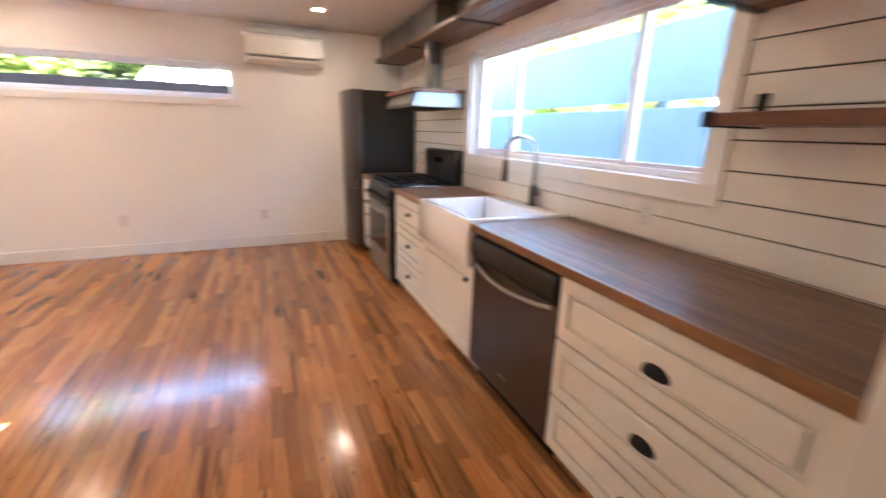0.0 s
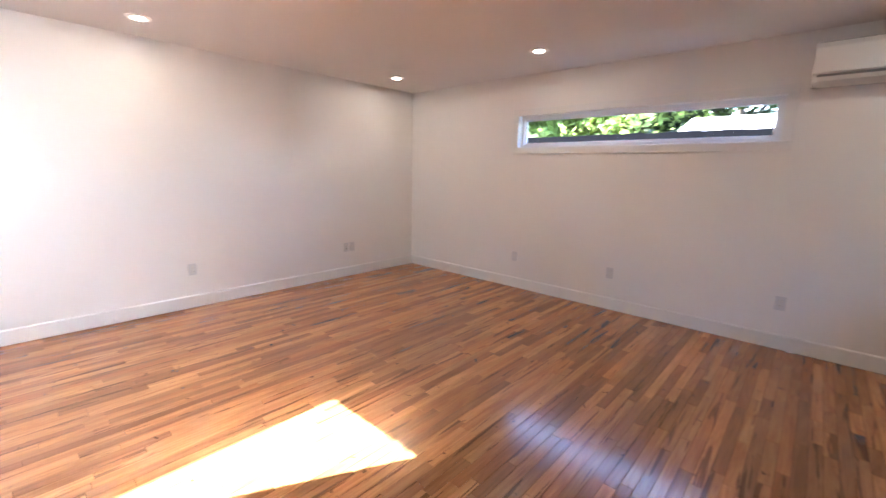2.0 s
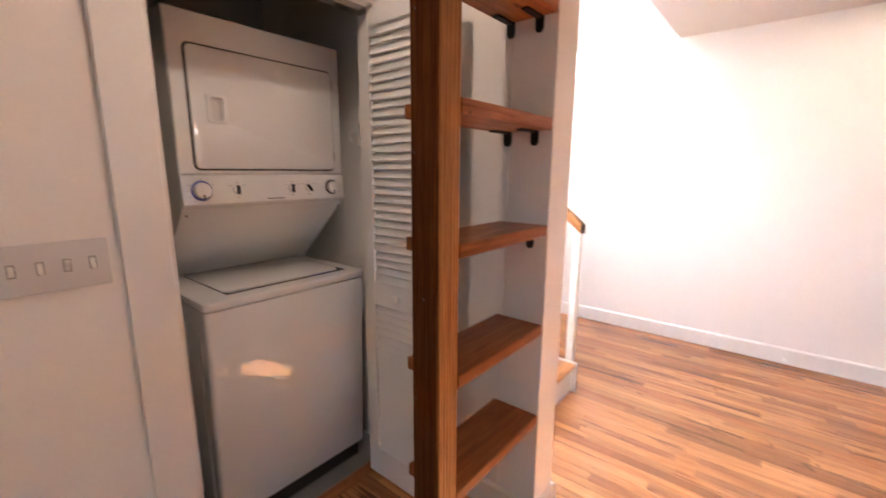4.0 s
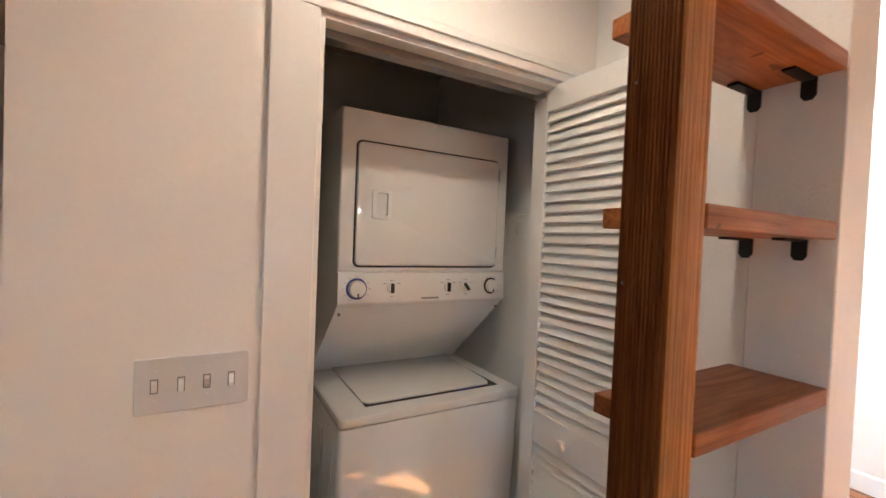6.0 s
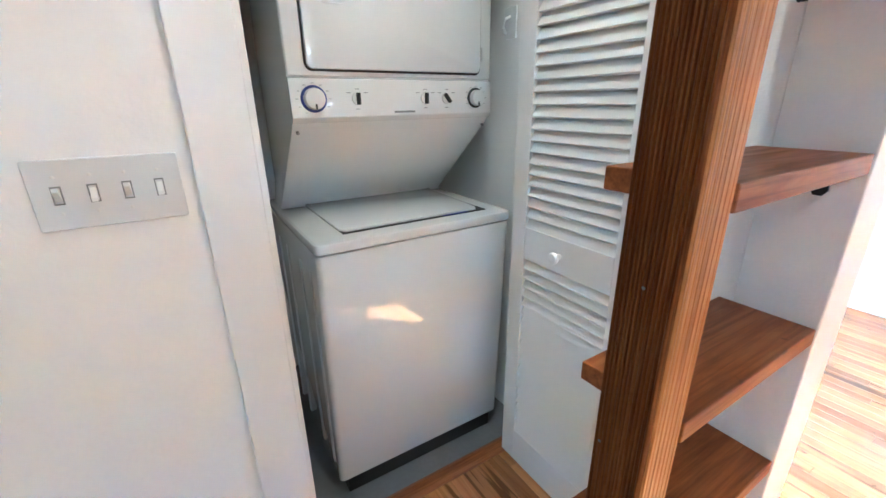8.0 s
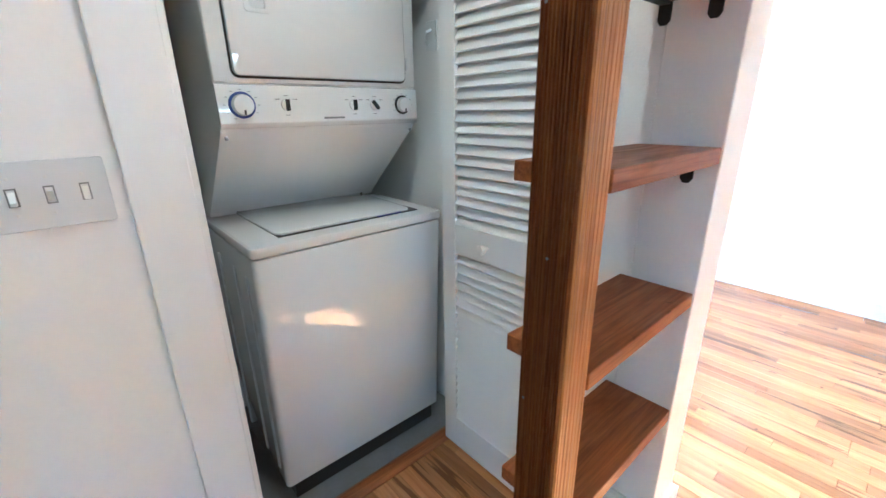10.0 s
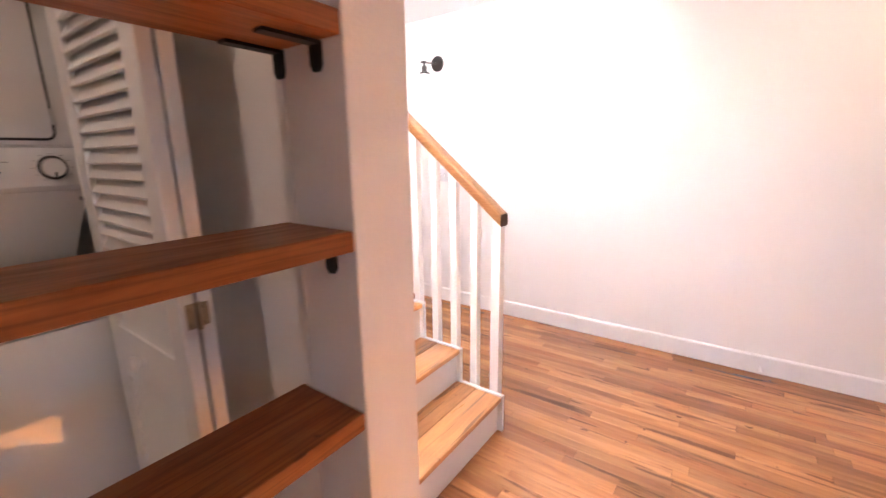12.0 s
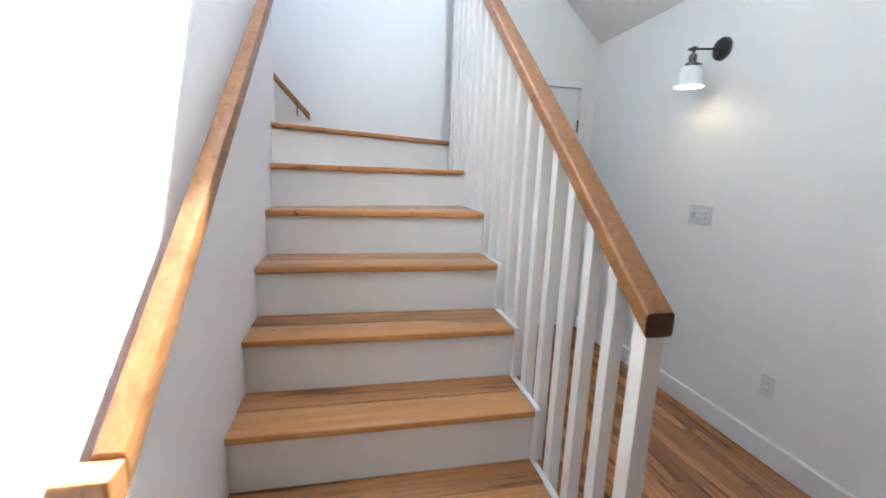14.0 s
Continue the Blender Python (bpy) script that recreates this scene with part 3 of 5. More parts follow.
def switch_plate(axis, a, out, u, z, count, width, up, label):
    put = wall_frame(axis, a, out, u, z)
    t = thing("light_switch", put((0, 0, 0)), label, "light switch")
    part("plate", mapped(lambda b: prism(b, rounded(-width / 2, width / 2, -0.057, 0.057, 0.004, 2), "z", 0, 0.006), put), PLATE, t, bevel=0.0018)
    for k in range(count):
        r = (k - (count - 1) / 2) * 0.046
        part("surround", mapped(lambda b: ring(b, [(r - 0.007, -0.015), (r + 0.007, -0.015), (r + 0.007, 0.015), (r - 0.007, 0.015)], [(r - 0.005, -0.0125), (r + 0.005, -0.0125), (r + 0.005, 0.0125), (r - 0.005, 0.0125)], "z", 0.006, 0.0072), put), GREY_MARK, t)
        s = 1 if up[k] else -1
        part("toggle", mapped(lambda b: prism(b, [(0.006, -0.009), (0.006, 0.009), (0.016, s * 0.010 + 0.003), (0.016, s * 0.010 - 0.003)], "x", r - 0.0042, r + 0.0042), lambda p: put((p[0], p[2], p[1]))), PLASTIC, t)
        for q in (-0.030, 0.030):
            part("screw", mapped(lambda b: lathe(b, (r, q, 0.006), (0, 0, 1), [(0.003, -0.001), (0.003, 0.0008), (0.0005, 0.0012)], 10), put), PLASTIC_IVORY, t)
    return t


switch_plate("y", YS, 1, -0.643, 1.192, 4, 0.206, (0, 1, 0, 1), "white four-gang toggle switch plate beside the closet")
switch_plate("x", XW, 1, -0.617, 1.178, 3, 0.165, (1, 0, 0), "white three-gang toggle switch plate below the sconce")

# door stop and a small plate on the baseboards
t = thing("door_stop", (XW + 0.016, 1.81, 0.045), "small white spring door stop on the baseboard", "door stop")
bm = bmesh.new()
tube(bm, [(XW + 0.016, 1.81, 0.045), (XW + 0.075, 1.81, 0.045)], 0.006, 10)
part("spring", bm, PLASTIC, t)
bm = bmesh.new()
tube(bm, [(XW + 0.075, 1.81, 0.045), (XW + 0.088, 1.81, 0.045)], 0.009, 12)
part("rubber_tip", bm, PLASTIC, t)
single("cable_plate", B((0.632, 0.66, YN - 0.028, YN - 0.016, 0.06, 0.125)), PLASTIC_IVORY, "small white plate on the baseboard", "wall plate", (0.646, YN - 0.016, 0.06), bevel=0.003)

# ---- wall-mounted air conditioner ----
AC = thing("air_conditioner", (0.315, YN, 2.03), "white wall-mounted split air conditioner beside the long window", "air conditioner")
bm = bmesh.new()
prism(bm, [(YN, 2.03), (YN - 0.10, 2.03), (YN - 0.150, 2.052), (YN - 0.172, 2.085), (YN - 0.172, 2.099), (YN - 0.203, 2.104), (YN - 0.205, 2.27), (YN - 0.185, 2.305), (YN - 0.16, 2.312), (YN, 2.312)], "x", -0.075, 0.705)
part("body", bm, GLOSS_PLASTIC, AC, bevel=0.004, smooth=True)
bm = bmesh.new()
prism(bm, [(YN - 0.085, 2.020), (YN - 0.112, 2.019), (YN - 0.178, 2.052), (YN - 0.190, 2.078), (YN - 0.186, 2.080), (YN - 0.172, 2.058), (YN - 0.108, 2.026)], "x", -0.045, 0.655)
part("louver_flap", bm, PLASTIC_IVORY, AC, bevel=0.001)
part("outlet_slot", B((-0.05, 0.66, YN - 0.1735, YN - 0.168, 2.080, 2.0985)), GREY_MARK, AC, "dark air outlet slot")
part("side_seam", B((-0.0762, 0.7062, YN - 0.1715, YN - 0.169, 2.106, 2.27)), GREY_MARK, AC)
part("badge", B((0.29, 0.345, YN - 0.2065, YN - 0.20, 2.125, 2.133)), GREY_MARK, AC, "small grey maker's mark")
part("top_grille", B((-0.05, 0.68, YN - 0.15, YN - 0.03, 2.310, 2.316)), GREY_MARK, AC)

# ---- kitchen ----
XC, XF, ZC = 1.003, 1.030, 0.908


def cab_front(parent, name, y0, y1, z0, z1, bead=True):
    """A lacquered front with a raised frame round a sunk panel."""
    bm = bmesh.new()
    box(bm, XF, XF + 0.016, y0 + 0.002, y1 - 0.002, z0 + 0.002, z1 - 0.002)
    d = part(name, bm, CAB, parent, bevel=0.002)
    w = 0.055 if z1 - z0 > 0.2 else 0.04
    bm = bmesh.new()
    o = [(y0 + 0.002, z0 + 0.002), (y1 - 0.002, z0 + 0.002), (y1 - 0.002, z1 - 0.002), (y0 + 0.002, z1 - 0.002)]
    i = [(y0 + w, z0 + w), (y1 - w, z0 + w), (y1 - w, z1 - w), (y0 + w, z1 - w)]
    ring(bm, o, i, "x", XF - 0.014, XF + 0.001)
    part("panel_frame", bm, CAB, d, bevel=0.005)
    bm = bmesh.new()
    g = 0.013
    prism(bm, [(y0 + w + g, z0 + w + g), (y1 - w - g, z0 + w + g), (y1 - w - g, z1 - w - g), (y0 + w + g, z1 - w - g)], "x", XF - 0.0135, XF + 0.001)
    part("panel", bm, CAB, d, bevel=0.011)
    return d


def knob(parent, y, z, material=BLACK):
    bm = bmesh.new()
    lathe(bm, (XF - 0.008, y, z), (-1, 0, 0), [(0.008, 0), (0.006, 0.008), (0.008, 0.012), (0.016, 0.017), (0.0165, 0.023), (0.010, 0.028), (0.001, 0.029)], 16)
    return part("knob", bm, material, parent, "black round knob", smooth=True)


def cup_pull(parent, y, z, size=1.0):
    bm = bmesh.new()
    n = 10
    rows = []
    for j in range(5):
        b = radians(90 * j / 4)
        row = []
        for k in range(n + 1):
            a = math.pi * k / n
            row.append(bm.verts.new((XF - 0.009 - 0.026 * math.sin(b) * (0.35 + 0.65 * math.sin(a)), y + 0.052 * math.cos(a) * (1 - 0.12 * math.sin(b)), z - 0.012 + 0.034 * math.sin(a) * math.cos(b) - 0.004 * math.sin(b))))
        rows.append(row)
    for r0, r1 in zip(rows, rows[1:]):
        for k in range(n):
            bm.faces.new((r0[k], r0[k + 1], r1[k + 1], r1[k]))
    prism(bm, rounded(y - 0.054, y + 0.054, z - 0.018, z + 0.024, 0.020, 4), "x", XF - 0.0115, XF - 0.009)
    for v in bm.verts:
        v.co.y, v.co.z = y + (v.co.y - y) * size, z + (v.co.z - z) * size
    return part("cup_pull", bm, BLACK, parent, "black cup pull", smooth=True)


def base_cabinet(y0, y1, label):
    c = thing("base_cabinet", (1.35, (y0 + y1) / 2, 0), label, "cabinet", "base cabinets")
    part("body", B((XF + 0.0175, XE, y0, y1, 0.10, 0.867)), CAB, c)
    part("toe_kick", B((XF + 0.07, XF + 0.085, y0, y1, 0, 0.10)), TRIM, c)
    return c


rows3 = [(0.105, 0.352), (0.356, 0.606), (0.610, 0.862)]
c = base_cabinet(0.45, 1.338, "wide white three-drawer base cabinet with black cup pulls")
for z0, z1 in rows3:
    cup_pull(cab_front(c, "drawer", 0.452, 1.336, z0, z1), 0.885, (z0 + z1) / 2 - 0.02)
c = base_cabinet(2.86, 3.53, "white three-drawer base cabinet with small black cup pulls")
for z0, z1 in rows3:
    cup_pull(cab_front(c, "drawer", 2.862, 3.528, z0, z1), 3.17, (z0 + z1) / 2 + 0.01, 0.72)
c = thing("sink_cabinet", (1.35, 2.45, 0), "white sink base cabinet with a black knob", "cabinet")
part("body", B((XF + 0.0175, XE, 2.055, 2.858, 0.10, 0.655)), CAB, c)
part("toe_kick", B((XF + 0.07, XF + 0.085, 2.055, 2.858, 0, 0.10)), TRIM, c)
d = cab_front(c, "door", 2.057, 2.856, 0.105, 0.648)
knob(d, 2.12, 0.575)
c = base_cabinet(4.312, 4.76, "narrow white base cabinet between range and refrigerator")
for z0, z1 in rows3:
    knob(cab_front(c, "drawer", 4.314, 4.758, z0, z1), 4.54, (z0 + z1) / 2 + 0.01)


def worktop(y0, y1, label):
    t = thing("worktop", (1.33, (y0 + y1) / 2, 0.868), label, "worktop")
    bm = bmesh.new()
    rng = random.Random(int(y0 * 100))
    x = XC + 0.022
    while x < XE - 0.001:
        w = min(0.036, XE - x)
        y = y0 - rng.random() * 0.5
        while y < y1:
            L = 0.3 + 0.9 * rng.random()
            a, b = max(y, y0), min(y + L, y1)
            if b - a > 0.002:
                box(bm, x, x + w - 0.0002, a, b - 0.0003, 0.869, ZC)
            y += L
        x += w
    part("stave", bm, BUTCHER, t, "dark oiled butcher-block staves", kind="stuff")
    part("front_edge", B((XC, XC + 0.022, y0, y1, 0.868, ZC + 0.0006)), BLOCK_EDGE, t, bevel=0.003)
    return t


worktop(0.446, 2.086, "dark butcher-block wooden worktop over the drawers and dishwasher")
worktop(2.856, 3.535, "butcher-block wooden worktop between sink and range")
worktop(4.308, 4.765, "short butcher-block worktop beside the refrigerator")

sink = thing("farmhouse_sink", (1.3, 2.47, 0.655), "white porcelain apron-front farmhouse sink", "sink")
y0, y1 = 2.09, 2.852
part("apron", B((0.985, 1.035, y0, y1, 0.66, 0.925)), PORCELAIN, sink, bevel=0.008, smooth=True)
bm = B((1.0355, 1.50, y0, y0 + 0.03, 0.70, 0.924), (1.0355, 1.50, y1 - 0.03, y1, 0.70, 0.924), (1.50, XE - 0.001, y0, y1, 0.70, 0.924), (1.0355, 1.50, y0 + 0.03, y1 - 0.03, 0.69, 0.71))
part("basin", bm, PORCELAIN, sink, bevel=0.006, smooth=True)
bm = bmesh.new()
lathe(bm, (1.27, 2.47, 0.71), (0, 0, 1), [(0.045, 0), (0.045, 0.003), (0.03, 0.004), (0.02, 0.001), (0.001, 0.001)], 24)
part("drain", bm, STEEL, sink)

fc = thing("kitchen_faucet", (1.612, 2.40, 0.925), "brushed nickel pull-down gooseneck faucet", "faucet")
bm = bmesh.new()
lathe(bm, (1.612, 2.40, 0.925), (0, 0, 1), [(0.030, 0), (0.030, 0.010), (0.024, 0.016), (0.022, 0.10), (0.018, 0.125), (0.013, 0.14), (0.001, 0.141)], 20)
part("base", bm, GUNMETAL, fc, smooth=True)
bm = bmesh.new()
pts = [(1.612, 2.40, 1.05), (1.612, 2.40, 1.22)] + [(1.612 - 0.10 + 0.10 * math.cos(a), 2.40 + 0.035 * (1 - math.cos(a)) / 2, 1.26 + 0.10 * math.sin(a)) for a in [math.pi * k / 12 for k in range(13)]] + [(1.412, 2.435, 1.20)]
tube(bm, pts, 0.0125, 14)
part("gooseneck", bm, CHROME, fc, smooth=True)
bm = bmesh.new()
tube(bm, [(1.412, 2.435, 1.215), (1.412, 2.435, 1.17), (1.410, 2.436, 1.10), (1.410, 2.436, 1.085)], [0.0145, 0.017, 0.021, 0.019], 16)
part("spray_head", bm, GUNMETAL, fc, smooth=True)
bm = bmesh.new()
tube(bm, [(1.612, 2.377, 1.00), (1.612, 2.34, 1.005), (1.587, 2.315, 1.05)], [0.011, 0.009, 0.006], 10)
part("lever", bm, GUNMETAL, fc, smooth=True)

dw = thing("dishwasher", (1.3, 1.695, 0), "dark stainless steel dishwasher with a curved bar handle", "dishwasher")
y0, y1 = 1.345, 2.048
part("body", B((XF + 0.01, XE, y0, y1, 0.11, 0.862)), GLOSS_BLACK, dw)
part("toe_panel", B((XF + 0.05, XF + 0.065, y0, y1, 0, 0.11)), GLOSS_BLACK, dw)
part("door", B((XF - 0.018, XF + 0.0095, y0 + 0.003, y1 - 0.003, 0.115, 0.725)), DARK_STEEL, dw, "dark stainless door", bevel=0.004)
bm = bmesh.new()
prism(bm, [(XF + 0.009, 0.728), (XF - 0.018, 0.728), (XF - 0.034, 0.765), (XF - 0.036, 0.80), (XF - 0.024, 0.845), (XF + 0.009, 0.862)], "y", y0 + 0.003, y1 - 0.003)
part("control_panel", bm, RANGE_BLACK, dw, "bulging gloss black control panel", bevel=0.003, smooth=True)
bm = bmesh.new()
hp = [(XF - 0.018 - 0.045 * math.sin(math.pi * k / 12) ** 0.6 if 0 < k < 12 else XF - 0.016, y0 + 0.03 + (y1 - y0 - 0.06) * k / 12, 0.712 - 0.022 * math.sin(math.pi * k / 12)) for k in range(13)]
tube(bm, hp, 0.011, 12)
part("handle", bm, STEEL, dw, "curved steel bar handle", smooth=True)
part("badge", B((XF - 0.0195, XF - 0.018, 1.66, 1.73, 0.20, 0.212)), GREY_MARK, dw, "small grey maker's mark")

rg = thing("gas_range", (1.3, 3.92, 0), "black and stainless gas range with front knobs", "range")
y0, y1 = 3.54, 4.302
part("body", B((1.0, XE - 0.005, y0, y1, 0.05, 0.905)), RANGE_BLACK, rg, bevel=0.004)
for q in (y0 + 0.05, y1 - 0.05):
    for x in (1.05, 1.58):
        bm = bmesh.new()
        tube(bm, [(x, q, 0), (x, q, 0.055)], 0.016, 10)
        part("foot", bm, SLOT, rg)
sd = part("storage_drawer", B((0.975, 0.9995, y0 + 0.003, y1 - 0.003, 0.06, 0.225)), RANGE_BLACK, rg, bevel=0.004)
part("drawer_face", B((0.9715, 0.9748, y0 + 0.006, y1 - 0.006, 0.064, 0.221)), STEEL, sd, "stainless drawer face", bevel=0.001)
od = part("oven_door", B((0.965, 0.9995, y0 + 0.003, y1 - 0.003, 0.235, 0.735)), RANGE_BLACK, rg, "black oven door with a stainless frame", bevel=0.005)
bm = bmesh.new()
ring(bm, rounded(y0 + 0.006, y1 - 0.006, 0.238, 0.732, 0.008, 4), rounded(y0 + 0.075, y1 - 0.075, 0.30, 0.645, 0.02, 4), "x", 0.9605, 0.9648)
part("door_frame", bm, STEEL, od, "stainless door frame")
bm = bmesh.new()
prism(bm, rounded(y0 + 0.0755, y1 - 0.0755, 0.3005, 0.6445, 0.02, 4), "x", 0.9618, 0.9648)
part("oven_window", bm, DARK_GLASS, od, "black oven glass")
bm = bmesh.new()
tube(bm, [(0.965, y0 + 0.06, 0.685), (0.918, y0 + 0.06, 0.69), (0.912, y0 + 0.09, 0.69), (0.912, y1 - 0.09, 0.69), (0.918, y1 - 0.06, 0.69), (0.965, y1 - 0.06, 0.685)], 0.012, 12)
part("handle", bm, STEEL, od, "steel bar handle", smooth=True)
bm = bmesh.new()
prism(bm, [(0.9995, 0.742), (0.958, 0.742), (0.972, 0.865), (0.985, 0.885), (0.9995, 0.885)], "y", y0 + 0.002, y1 - 0.002)
cp = part("knob_panel", bm, RANGE_BLACK, rg, bevel=0.003)
for k in range(5):
    bm = bmesh.new()
    y = y0 + 0.10 + k * (y1 - y0 - 0.20) / 4
    lathe(bm, (0.964, y, 0.805), (-1, 0, 0.11), [(0.026, 0), (0.026, 0.006), (0.021, 0.010), (0.019, 0.03), (0.012, 0.033), (0.001, 0.033)], 18)
    part("knob", bm, GLOSS_BLACK, cp, "black burner knob", smooth=True)
part("cooktop", B((0.985, XE - 0.08, y0, y1, 0.9055, 0.918)), GLOSS_BLACK, rg, bevel=0.005)
for q in (y0 + 0.19, y1 - 0.19):
    for x in (1.14, 1.42):
        bm = bmesh.new()
        lathe(bm, (x, q, 0.918), (0, 0, 1), [(0.045, 0), (0.045, 0.008), (0.03, 0.010), (0.03, 0.018), (0.001, 0.019)], 18)
        part("burner", bm, BLACK, rg, smooth=True)
for q0, q1 in ((y0 + 0.03, (y0 + y1) / 2 - 0.006), ((y0 + y1) / 2 + 0.006, y1 - 0.03)):
    bm = bmesh.new()
    for k in range(3):
        y = q0 + 0.006 + (q1 - q0 - 0.012) * k / 2
        box(bm, 1.01, 1.555, y - 0.006, y + 0.006, 0.935, 0.949)
    for x in (1.016, 1.14, 1.28, 1.42, 1.549):
        box(bm, x - 0.006, x + 0.006, q0 + 0.012, q1 - 0.012, 0.937, 0.9485)
    for x in (1.016, 1.549):
        for y in (q0 + 0.006, q1 - 0.006):
            box(bm, x - 0.007, x + 0.007, y - 0.007, y + 0.007, 0.918, 0.936)
    part("grate", bm, BLACK, rg, "cast iron grate")
bm = bmesh.new()
prism(bm, [(XE - 0.08, 0.906), (XE - 0.085, 1.17), (XE - 0.075, 1.205), (XE - 0.05, 1.215), (XE - 0.008, 1.215), (XE - 0.008, 0.906)], "y", y0, y1)
bg = part("backguard", bm, RANGE_BLACK, rg, bevel=0.006, smooth=True)
part("display", B((XE - 0.0885, XE - 0.0835, 3.80, 4.04, 1.09, 1.14)), DARK_GLASS, bg)

fr = thing("refrigerator", (1.3, 5.09, 0), "dark grey bottom-freezer refrigerator with stainless doors", "refrigerator")
y0, y1 = 4.785, 5.378
part("body", B((1.03, XE - 0.03, y0, y1, 0.04, 1.785)), SLATE, fr, "dark grey painted cabinet", bevel=0.006)
for z0, z1, nm in ((0.05, 0.735, "freezer_door"), (0.742, 1.79, "fridge_door")):
    bm = bmesh.new()
    prism(bm, [(1.029, y0), (0.965, y0), (0.945, y0 + 0.02), (0.918, y0 + 0.12), (0.900, y0 + 0.27), (0.896, y0 + 0.42), (0.905, y1 - 0.03), (0.93, y1), (1.029, y1)], "z", z0, z1)
    d = part(nm, bm, DARK_STEEL, fr, "stainless door", bevel=0.006, smooth=True)
    h0, h1 = (0.50, 0.70) if z0 < 0.5 else (0.83, 1.05)
    part("handle_recess", B((0.928, 0.95, y0 + 0.03, y0 + 0.062, h0, h1)), SLOT, d, "dark recessed grip")
for q in (y0 + 0.05, y1 - 0.05):
    for x in (1.06, 1.55):
        part("foot", B((x - 0.02, x + 0.02, q - 0.02, q + 0.02, 0, 0.045)), SLOT, fr)

hood = thing("range_hood", (1.4, 3.93, 1.575), "stainless range hood with a wooden top rail", "range hood")
y0, y1 = 3.56, 4.32
bm = bmesh.new()
prism(bm, [(XE, 1.575), (1.17, 1.575), (1.165, 1.60), (1.21, 1.69), (XE, 1.69)], "y", y0, y1)
part("canopy", bm, HOOD_STEEL, hood, bevel=0.003)
part("filter_panel", B((1.20, 1.62, y0 + 0.04, y1 - 0.04, 1.569, 1.5748)), SLATE, hood)
part("wood_rail", B((1.175, XE, y0 - 0.012, y1 + 0.012, 1.6905, 1.722)), FIR_Y, hood, "dark wooden top rail", bevel=0.003)
bm = bmesh.new()
lathe(bm, (1.47, 3.84, 1.722), (0, 0, 1), [(0.078, 0), (0.078, 0.02), (0.075, 0.022), (0.075, 0.20), (0.079, 0.205), (0.079, 0.225), (0.075, 0.23), (0.075, 0.398)], 28)
part("flue_pipe", bm, GALV, hood, "galvanised round flue pipe", smooth=True)
duct = thing("ventilation_duct", (1.5, 4.5, 2.16), "galvanised rectangular duct lying on the high shelf", "duct")
bm = B((1.40, 1.60, 3.66, 5.39, 2.161, 2.40))
part("duct_body", bm, GALV, duct, bevel=0.012)
for y in (4.2, 4.9):
    part("seam_band", B((1.393, 1.607, y, y + 0.03, 2.161, 2.407)), GALV, duct)


def kitchen_shelf(name, y0, y1, x0, z, label, brackets):
    t = thing(name, (XE, (y0 + y1) / 2, z), label, "shelf")
    n = 3
    w = (XE - 0.002 - x0) / n
    for k in range(n):
        part("board", B((x0 + k * w, x0 + (k + 1) * w - 0.002, y0, y1, z, z + 0.04)), FIR_Y, t, bevel=0.003)
    for y in brackets:
        bm = B((x0 - 0.004, XE - 0.001, y - 0.02, y + 0.02, z - 0.006, z - 0.0005), (x0 - 0.006, x0 - 0.0005, y - 0.02, y + 0.02, z - 0.006, z + 0.044), (XE - 0.007, XE - 0.001, y - 0.02, y + 0.02, z + 0.041, z + 0.115))
        part("bracket", bm, BLACK, t, "black iron strap bracket")
    return t


kitchen_shelf("wall_shelf", 0.447, 1.165, 1.39, 1.42, "dark wooden wall shelf on black strap brackets", (1.14, 0.62))
kitchen_shelf("wall_shelf", 0.447, 1.235, 1.39, 1.81, "dark wooden wall shelf on black strap brackets", (1.21, 0.62))
kitchen_shelf("high_shelf", 1.30, 5.27, 1.31, 2.12, "long dark wooden shelf above window and hood", (1.6, 3.0, 4.1, 5.2))
outlet("x", XE, -1, 1.55, 1.03)

# ---- laundry closet ----
cs = thing("closet_casing", (-1.25, YS, 0), "white stepped casing round the closet opening", "trim")
cs["kind"] = "structure"
for x0, x1 in ((-0.875, -0.768), (-1.803, -1.705)):
    part("side", B((x0, x1, YS, YS + 0.016, 0, 2.035)), TRIM, cs, bevel=0.003)
part("head", B((-1.803, -0.768, YS, YS + 0.016, 2.0355, 2.092)), TRIM, cs, bevel=0.003)
part("head_bead", B((-1.803, -0.768, YS + 0.0165, YS + 0.022, 2.062, 2.088)), TRIM, cs, bevel=0.003)
part("side_bead", B((-1.800, -1.760, YS + 0.0165, YS + 0.022, 0.0, 2.061)), TRIM, cs, bevel=0.003)
for x0, x1 in ((-0.8885, -0.876), (-1.704, -1.6935)):
    part("jamb", B((x0, x1, YS - 0.122, YS + 0.001, 0.0, 2.02)), TRIM, cs)
part("head_jamb", B((-1.704, -0.876, YS - 0.122, YS + 0.001, 2.0205, 2.034)), TRIM, cs)
part("track", B((-1.69, -0.89, YS - 0.085, YS - 0.045, 1.998, 2.02)), CHROME, cs, "metal bifold track")


